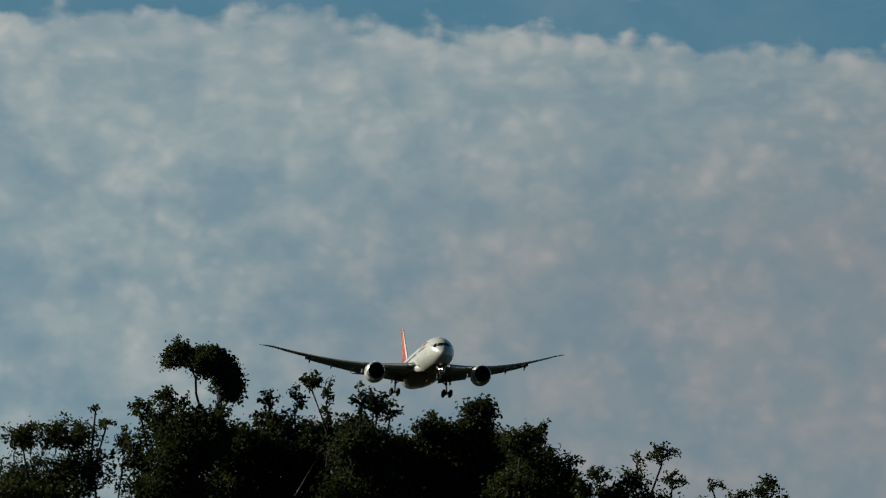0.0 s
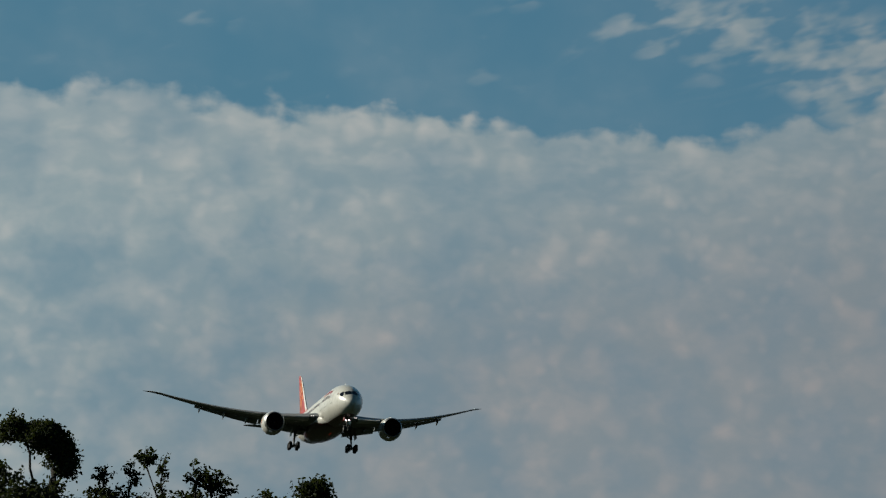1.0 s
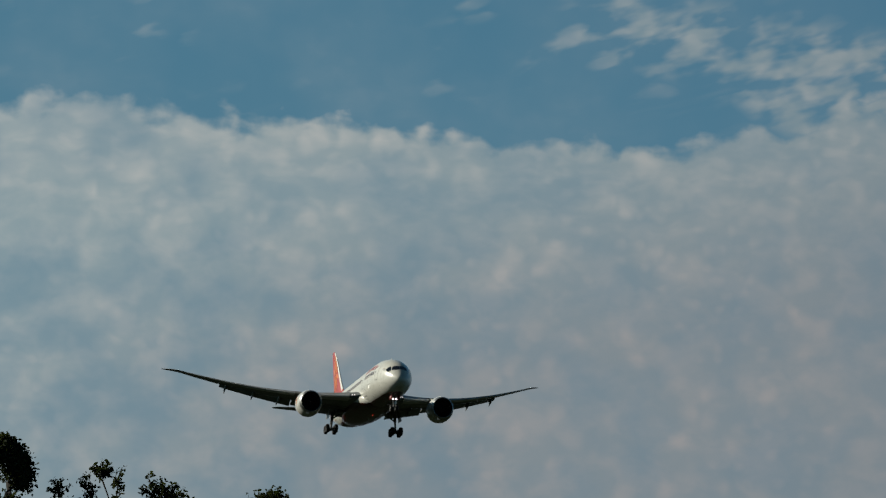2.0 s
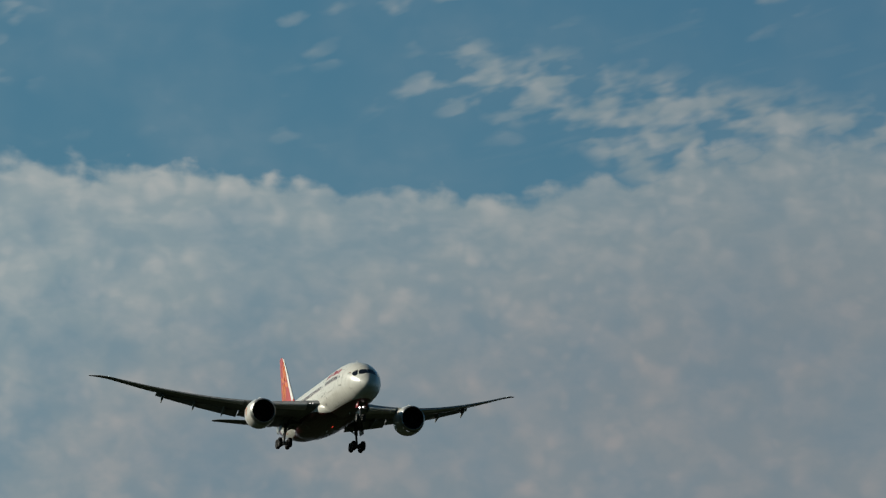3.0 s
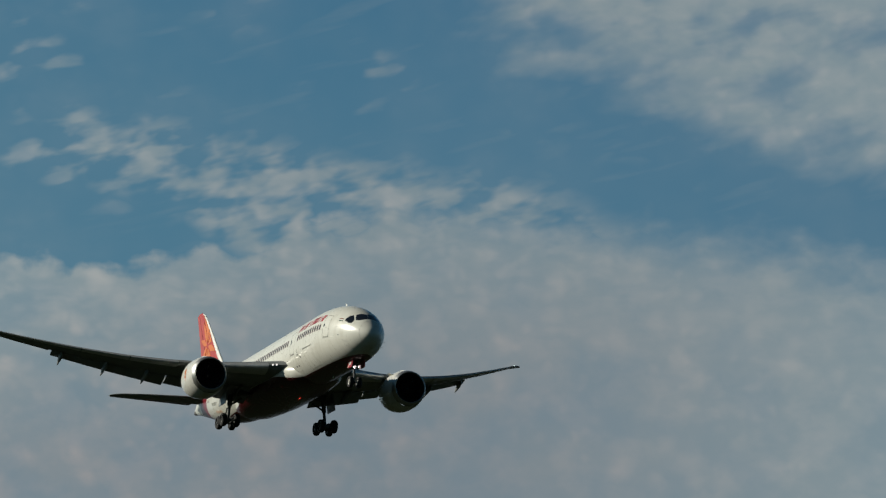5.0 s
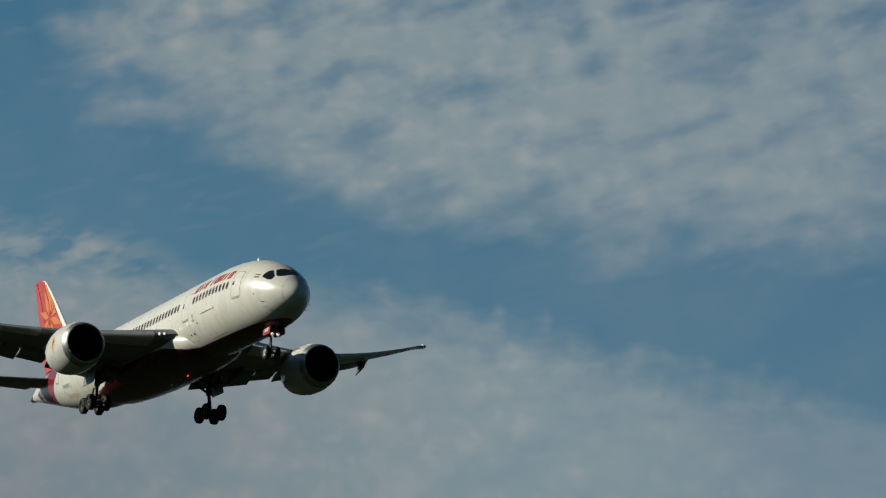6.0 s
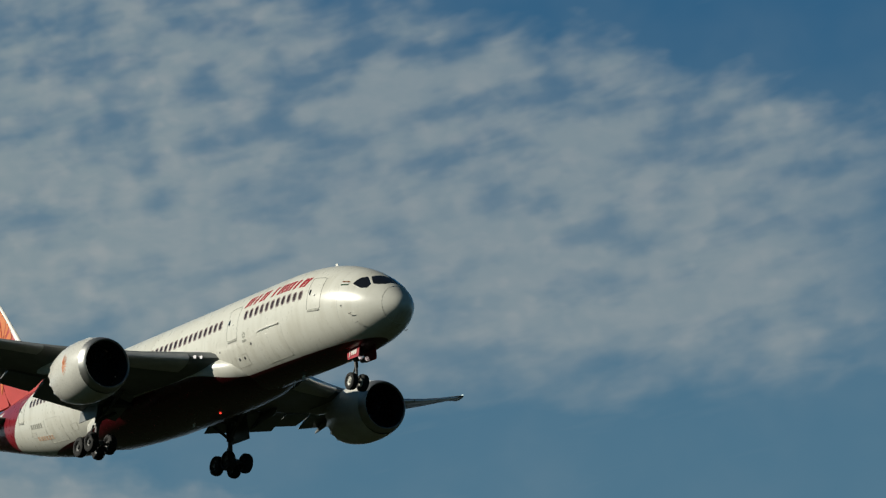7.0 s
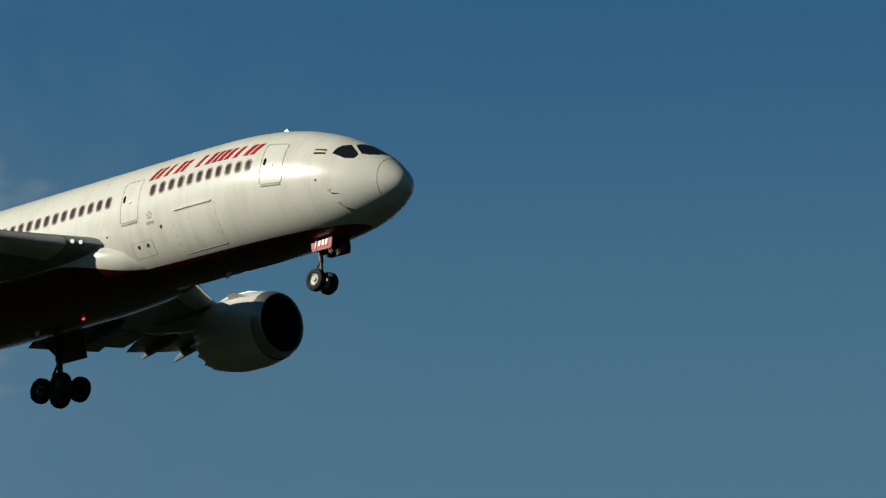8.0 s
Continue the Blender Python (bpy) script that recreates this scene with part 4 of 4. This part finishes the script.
        # vents and ports low on the flank
        for s, a, r in ((14.25, -1.70, 0.10), (14.86, -1.69, 0.10), (13.08, -1.03, 0.09), (16.76, -0.84, 0.06), (3.35, -0.27, 0.06)):
            decal("port", [(s + r * math.cos(t), a + r * math.sin(t)) for t in [2 * math.pi * i / 10 for i in range(10)]], M["bay"], hull, side, 0.008)
        make_wing(plane, side)
        make_engine(plane, side)
        make_main_gear(plane, side)
    make_tail(plane)
    make_nose_gear(plane)
    # blade aerials on the crown
    for s, z in ((7.2, 1), (13.5, 1), (22.0, 1), (11.0, -1), (24.5, -1)):
        geo = Geo()
        b = (TOP(s) if z > 0 else -3.72 if s > 15 else BOT(s))
        geo.loft([[(0.02, -s, b - z * 0.02), (0.02, -s - 0.4, b - z * 0.02), (-0.02, -s - 0.4, b - z * 0.02), (-0.02, -s, b - z * 0.02)],
                  [(0.008, -s - 0.2, b + z * 0.28), (0.008, -s - 0.4, b + z * 0.28), (-0.008, -s - 0.4, b + z * 0.28), (-0.008, -s - 0.2, b + z * 0.28)]])
        geo.part("aerial", M["white"], hull)
    bc = Geo()
    bc.turned([(-0.10, 0.01), (-0.07, 0.045), (0, 0.06), (0.07, 0.045), (0.10, 0.01)], (0, -21.4, -3.73), n=12, cap=True)
    bc.part("beacon", M["beacon"], hull, "glowing red belly beacon")
    return plane


airliner = make_airliner()

# ---------------------------------------------------------------- trees
def leaf_material():
    n = Net("leaves")
    g = n.t.nodes.new("ShaderNodeNewGeometry")
    r = g.outputs["Random Per Island"]
    v = n.noise(n.coords(), 1.3, 2)
    col = n.mix(r, (0.013, 0.022, 0.009), (0.036, 0.050, 0.018))
    col = n.mix(n.step(v, 0.45, 0.75), col, (0.046, 0.046, 0.016))
    n.surface(col, 0.7)
    n.bsdf.inputs["Specular IOR Level"].default_value = 0.15
    # thin blades let some light through
    glowing = n.t.nodes.new("ShaderNodeBsdfTranslucent")
    n.put(glowing.inputs[0], n.mix(r, (0.030, 0.050, 0.008), (0.080, 0.095, 0.020)))
    both = n.t.nodes.new("ShaderNodeMixShader")
    both.inputs[0].default_value = 0.26
    n.t.links.new(n.bsdf.outputs[0], both.inputs[1])
    n.t.links.new(glowing.outputs[0], both.inputs[2])
    n.t.links.new(both.outputs[0], n.out.inputs[0])
    return n.mat


def bark_material():
    n = Net("bark")
    v = n.noise(n.coords(), 9.0, 5, 0.7)
    return n.surface(n.mix(v, (0.007, 0.006, 0.005), (0.018, 0.015, 0.011)), 0.9, 0, v, 0.6, 0.03)


LEAF, BARK = leaf_material(), bark_material()


def limb(geo, pts, r0, r1, n=7):
    rings = []
    for i, p in enumerate(pts):
        d = (Vector(pts[min(i + 1, len(pts) - 1)]) - Vector(pts[max(i - 1, 0)])).normalized()
        q = d.to_track_quat("Z", "Y")
        r = r0 + (r1 - r0) * i / (len(pts) - 1)
        rings.append([Vector(p) + q @ Vector((r * math.cos(2 * math.pi * k / n), r * math.sin(2 * math.pi * k / n), 0)) for k in range(n)])
    geo.loft(rings)


def bend(a, b, rng, wob=0.12, n=5):
    a, b = Vector(a), Vector(b)
    ln = (b - a).length
    pts = []
    for i in range(n + 1):
        t = i / n
        p = a.lerp(b, t)
        k = math.sin(math.pi * t) * wob * ln
        pts.append(p + Vector((rng.uniform(-k, k), rng.uniform(-k, k), rng.uniform(-k, k) * 0.5)))
    return pts


def make_tree(x, y, clumps, seed, label, trunk=0.16, leaf=0.075, droop=0.0, fork=0.55):
    """clumps: (across, depth, height, radius, height of the clump, leaves, twigginess) in metres from the foot."""
    rng = random.Random(seed)
    leaf *= 0.78
    tree = new("tree")
    tree.location = (x, y, 0)
    tagged(tree, label, "tree", "trees in the hedge")
    wood = Geo()
    lv, lf = [], []
    low = min(c[2] for c in clumps)
    fork = Vector((0, 0, low * fork))
    limb(wood, bend((0, 0, -0.15), fork, rng, 0.05, 6), trunk, trunk * 0.75, 9)
    for cx, cy, cz, rad, hgt, count, twig in clumps:
        c = Vector((cx, cy, cz))
        start = fork + Vector((rng.uniform(-.1, .1), rng.uniform(-.1, .1), rng.uniform(-0.6, 0.4)))
        base = c - Vector((0, 0, hgt * (0.15 if droop else 0.75)))
        limb(wood, bend(start, base, rng, 0.10, 6), min(0.04, trunk * 0.45), 0.014, 7)
        main = bend(base, c + Vector((rng.uniform(-.3, .3) * rad, 0, hgt * 0.7)), rng, 0.10, 6)
        limb(wood, main, 0.014, 0.005, 5)
        spiky = twig > 0.55
        shoots = max(5, int(count / (14 if spiky else 26)))
        for k in range(shoots):
            s = Vector(main[rng.randrange(0, 6)])
            u, w = rng.uniform(0, 2 * math.pi), rng.uniform(-0.35 if spiky else -1, 1)
            rr = rng.uniform(0.45, 1.15) ** 0.7 if spiky else rng.uniform(0.25, 1.4) ** 0.6
            e = c + Vector((rad * rr * math.cos(u) * math.sqrt(1 - w * w), rad * rr * math.sin(u) * math.sqrt(1 - w * w), hgt * rr * w))
            if droop:
                e.z -= droop * (e - c).xy.length
            tw = bend(s, e, rng, 0.16, 5)
            limb(wood, tw, 0.012, 0.004, 4)
            for i in range(int(count * (1.15 if twig > 0.08 else 1.25) / shoots)):
                t = 1 - rng.random() ** (1.6 + twig) * 0.9
                q = min(int(t * 5), 4)
                p = Vector(tw[q]).lerp(Vector(tw[q + 1]), t * 5 - q)
                sp = 0.026 if spiky else 0.035 + 0.09 * (1 - twig) * rad
                p = p + Vector((rng.gauss(0, sp), rng.gauss(0, sp), rng.gauss(0, sp * 0.8)))
                L = leaf * rng.uniform(0.6, 1.4)
                d = Vector((rng.gauss(0, 1), rng.gauss(0, 1), rng.gauss(-0.35, 0.8))).normalized()
                sdir = d.cross(Vector((rng.gauss(0, 1), rng.gauss(0, 1), rng.gauss(0, 1)))).normalized()
                up = d.cross(sdir) * L * 0.10
                o = len(lv)
                wdt = L * 0.30
                lv.extend([p, p + d * L * 0.25 + sdir * wdt * 0.8 + up, p + d * L * 0.65 + sdir * wdt * 0.8 + up, p + d * L, p + d * L * 0.65 - sdir * wdt * 0.8 + up, p + d * L * 0.25 - sdir * wdt * 0.8 + up])
                lf.extend([(o, o + 1, o + 2, o + 3), (o, o + 3, o + 4, o + 5)])
    wood.part("trunk", BARK, tree, "dark brown trunk and limbs")
    me = bpy.data.meshes.new("crown")
    me.from_pydata([tuple(v) for v in lv], [], lf)
    me.materials.append(LEAF)
    crown = new("crown", me)
    crown.parent = tree
    tagged(crown, "dark green leaf clumps with gaps")
    return tree


make_tree(-6.06, 60.0, [(-0.45, -0.26, 8.18, 0.35, 0.26, 880, 0.35),
          (0.04, 0.04, 8.27, 0.35, 0.25, 720, 0.45),
          (0.39, -0.13, 8.19, 0.40, 0.26, 880, 0.40),
          (-0.56, 0.10, 7.51, 0.53, 0.40, 1760, 0.25),
          (0.14, 0.13, 7.65, 0.53, 0.40, 1760, 0.25),
          (0.63, -0.43, 7.61, 0.35, 0.40, 960, 0.35),
          (-0.29, -0.49, 7.21, 0.79, 0.26, 4320, 0.10),
          (0.78, 0.34, 8.46, 0.25, 0.11, 96, 0.70),
          (0.66, -0.24, 8.61, 0.21, 0.07, 19, 0.90)],
          11, "leafy bush tree with dark green rounded crown", 0.16, 0.075, 0.0, 0.60)
make_tree(-3.62, 62.2, [(-0.61, -0.27, 9.85, 0.27, 0.16, 1040, 0.20),
          (-0.34, 0.50, 9.89, 0.29, 0.15, 1890, 0.15),
          (-0.08, -0.03, 9.73, 0.31, 0.22, 2970, 0.10),
          (0.14, 0.34, 9.51, 0.24, 0.27, 2565, 0.10),
          (0.23, -0.02, 9.23, 0.16, 0.15, 945, 0.15),
          (-0.83, 0.14, 9.67, 0.13, 0.12, 208, 0.30),
          (0.02, -0.35, 8.82, 0.24, 0.22, 160, 0.60)],
          12, "tall slender tree with a drooping dark crown", 0.06, 0.075, 0.5, 1.04)
make_tree(-4.32, 59.2, [(-0.32, 0.13, 8.55, 0.23, 0.21, 208, 0.60),
          (0.11, 0.37, 8.73, 0.30, 0.23, 336, 0.60),
          (0.03, 0.02, 8.33, 0.39, 0.28, 1360, 0.35),
          (0.56, 0.24, 8.38, 0.33, 0.26, 1200, 0.30),
          (-0.26, 0.17, 7.89, 0.42, 0.43, 1040, 0.45),
          (0.39, -0.44, 7.81, 0.52, 0.52, 6210, 0.05),
          (-0.61, 0.26, 7.98, 0.23, 0.39, 224, 0.60),
          (0.74, 0.09, 8.16, 0.35, 0.39, 4050, 0.05),
          (0.14, -0.20, 7.28, 0.69, 0.26, 5130, 0.05)],
          13, "open-crowned tree with thin yellowish-green foliage", 0.14, 0.075, 0.0, 0.60)
make_tree(-2.53, 61.2, [(-0.63, -0.47, 8.12, 0.54, 0.34, 6210, 0.05),
          (-0.00, 0.37, 8.17, 0.54, 0.36, 6480, 0.05),
          (0.63, -0.03, 8.22, 0.54, 0.38, 6480, 0.05),
          (-0.24, 0.22, 8.98, 0.23, 0.23, 136, 0.80),
          (0.17, 0.38, 8.99, 0.18, 0.29, 144, 0.80),
          (-0.05, 0.21, 8.62, 0.39, 0.22, 880, 0.30),
          (-0.41, 0.42, 8.66, 0.18, 0.22, 104, 0.70),
          (-0.62, -0.11, 7.57, 0.81, 0.40, 6750, 0.02),
          (0.37, 0.30, 7.58, 0.81, 0.40, 6750, 0.02)],
          14, "broad dense dark hedge tree", 0.18, 0.080, 0.0, 0.60)
make_tree(-1.58, 59.5, [(-0.43, -0.06, 9.03, 0.19, 0.19, 240, 0.56),
          (-0.21, 0.44, 8.92, 0.12, 0.31, 88, 0.80),
          (-0.23, 0.38, 8.52, 0.12, 0.21, 72, 0.80),
          (0.34, -0.40, 8.73, 0.21, 0.26, 192, 0.70),
          (0.59, -0.36, 8.65, 0.26, 0.23, 240, 0.70),
          (0.78, -0.28, 8.51, 0.23, 0.12, 112, 0.80),
          (0.26, 0.47, 8.44, 0.33, 0.19, 720, 0.35),
          (0.39, -0.06, 8.00, 0.52, 0.37, 6480, 0.05),
          (0.36, 0.13, 7.39, 0.70, 0.39, 6750, 0.02)],
          15, "scraggy tree with bare-looking twiggy tops", 0.15, 0.085, 0.0, 0.60)
make_tree(0.17, 61.5, [(-0.32, -0.20, 8.50, 0.29, 0.23, 880, 0.30),
          (-0.28, 0.01, 8.68, 0.14, 0.22, 88, 0.70),
          (0.43, -0.11, 8.84, 0.27, 0.14, 2025, 0.10),
          (0.34, -0.15, 8.55, 0.31, 0.23, 2700, 0.10),
          (-0.00, 0.09, 8.32, 0.45, 0.31, 4860, 0.05),
          (-0.68, 0.08, 8.13, 0.45, 0.34, 5670, 0.05),
          (0.72, 0.40, 8.19, 0.50, 0.34, 5940, 0.05),
          (0.00, 0.18, 7.82, 0.72, 0.41, 6750, 0.02),
          (-0.54, 0.43, 7.54, 0.72, 0.36, 6750, 0.02),
          (0.64, 0.36, 7.55, 0.72, 0.36, 6750, 0.02)],
          16, "broad dense dark hedge tree", 0.18, 0.080, 0.0, 0.60)
make_tree(1.54, 60.0, [(-0.09, 0.49, 8.32, 0.21, 0.23, 368, 0.56),
          (0.09, 0.17, 8.47, 0.12, 0.14, 40, 0.85),
          (-0.31, -0.34, 8.17, 0.32, 0.23, 1360, 0.25),
          (-0.04, 0.36, 7.86, 0.40, 0.32, 4590, 0.05),
          (0.27, 0.46, 7.60, 0.35, 0.31, 4050, 0.05),
          (0.49, 0.40, 7.94, 0.21, 0.14, 104, 0.75),
          (-0.22, 0.07, 7.42, 0.62, 0.35, 6480, 0.02),
          (0.53, 0.21, 7.38, 0.21, 0.18, 400, 0.40)],
          17, "small-leaved tree with loose outer twigs", 0.14, 0.075, 0.0, 0.60)
make_tree(2.95, 59.0, [(0.42, -0.29, 7.88, 0.28, 0.22, 264, 0.60),
          (0.09, 0.33, 7.82, 0.12, 0.26, 48, 0.80),
          (0.00, 0.07, 7.51, 0.29, 0.22, 480, 0.50),
          (-0.52, -0.22, 7.55, 0.22, 0.21, 208, 0.60),
          (0.57, -0.44, 7.47, 0.26, 0.19, 160, 0.60),
          (-0.26, 0.35, 7.32, 0.43, 0.19, 960, 0.35),
          (0.39, 0.49, 7.25, 0.43, 0.19, 720, 0.40),
          (-0.74, -0.41, 7.33, 0.21, 0.17, 400, 0.40)],
          18, "low tree with sparse feathery twigs", 0.12, 0.070, 0.0, 0.60)
make_tree(4.80, 60.5, [(0.37, 0.30, 7.66, 0.16, 0.18, 176, 0.60),
          (0.27, -0.09, 7.46, 0.23, 0.14, 240, 0.50),
          (-0.52, -0.35, 7.51, 0.23, 0.16, 72, 0.75),
          (-0.09, -0.21, 7.41, 0.23, 0.12, 112, 0.65),
          (-0.71, 0.27, 7.33, 0.35, 0.12, 208, 0.50),
          (0.58, 0.37, 7.37, 0.18, 0.12, 72, 0.60)],
          19, "low tree with sparse feathery twigs", 0.11, 0.070, 0.0, 0.60)


# ---------------------------------------------------------------- motion
FLIGHT = [
    (0.0, 0.40, 702.11, 95.30),
    (0.5, 6.20, 665.64, 93.22),
    (1.0, 12.10, 629.29, 91.05),
    (1.5, 18.07, 593.05, 88.81),
    (2.0, 24.13, 556.93, 86.49),
    (2.5, 30.27, 520.93, 84.08),
    (3.0, 36.49, 485.04, 81.60),
    (3.5, 42.80, 449.27, 79.03),
    (4.0, 49.19, 413.61, 76.39),
    (4.5, 55.66, 378.07, 73.66),
    (5.0, 62.21, 342.64, 70.86),
    (5.5, 68.85, 307.33, 67.97),
    (6.0, 75.57, 272.14, 65.00),
    (6.5, 82.37, 237.06, 61.96),
    (7.0, 89.26, 202.10, 58.83),
    (7.5, 96.23, 167.25, 55.62),
    (8.0, 103.28, 132.52, 52.33),
]


def motions():
    bank = curve([(0.0, -0.2), (3.0, -0.1), (4.5, 0.0), (6.0, -0.3), (7.0, -0.6), (8.0, -1.0)])
    heading = pose(0, 0, 0, 0, 0, 188.86) @ pose(0, 0, 0, 0.47)
    walk(airliner, [(t, pose(x, y, z) @ heading @ pose(0, 0, 0, 0, bank(t))) for t, x, y, z in FLIGHT])


motions()
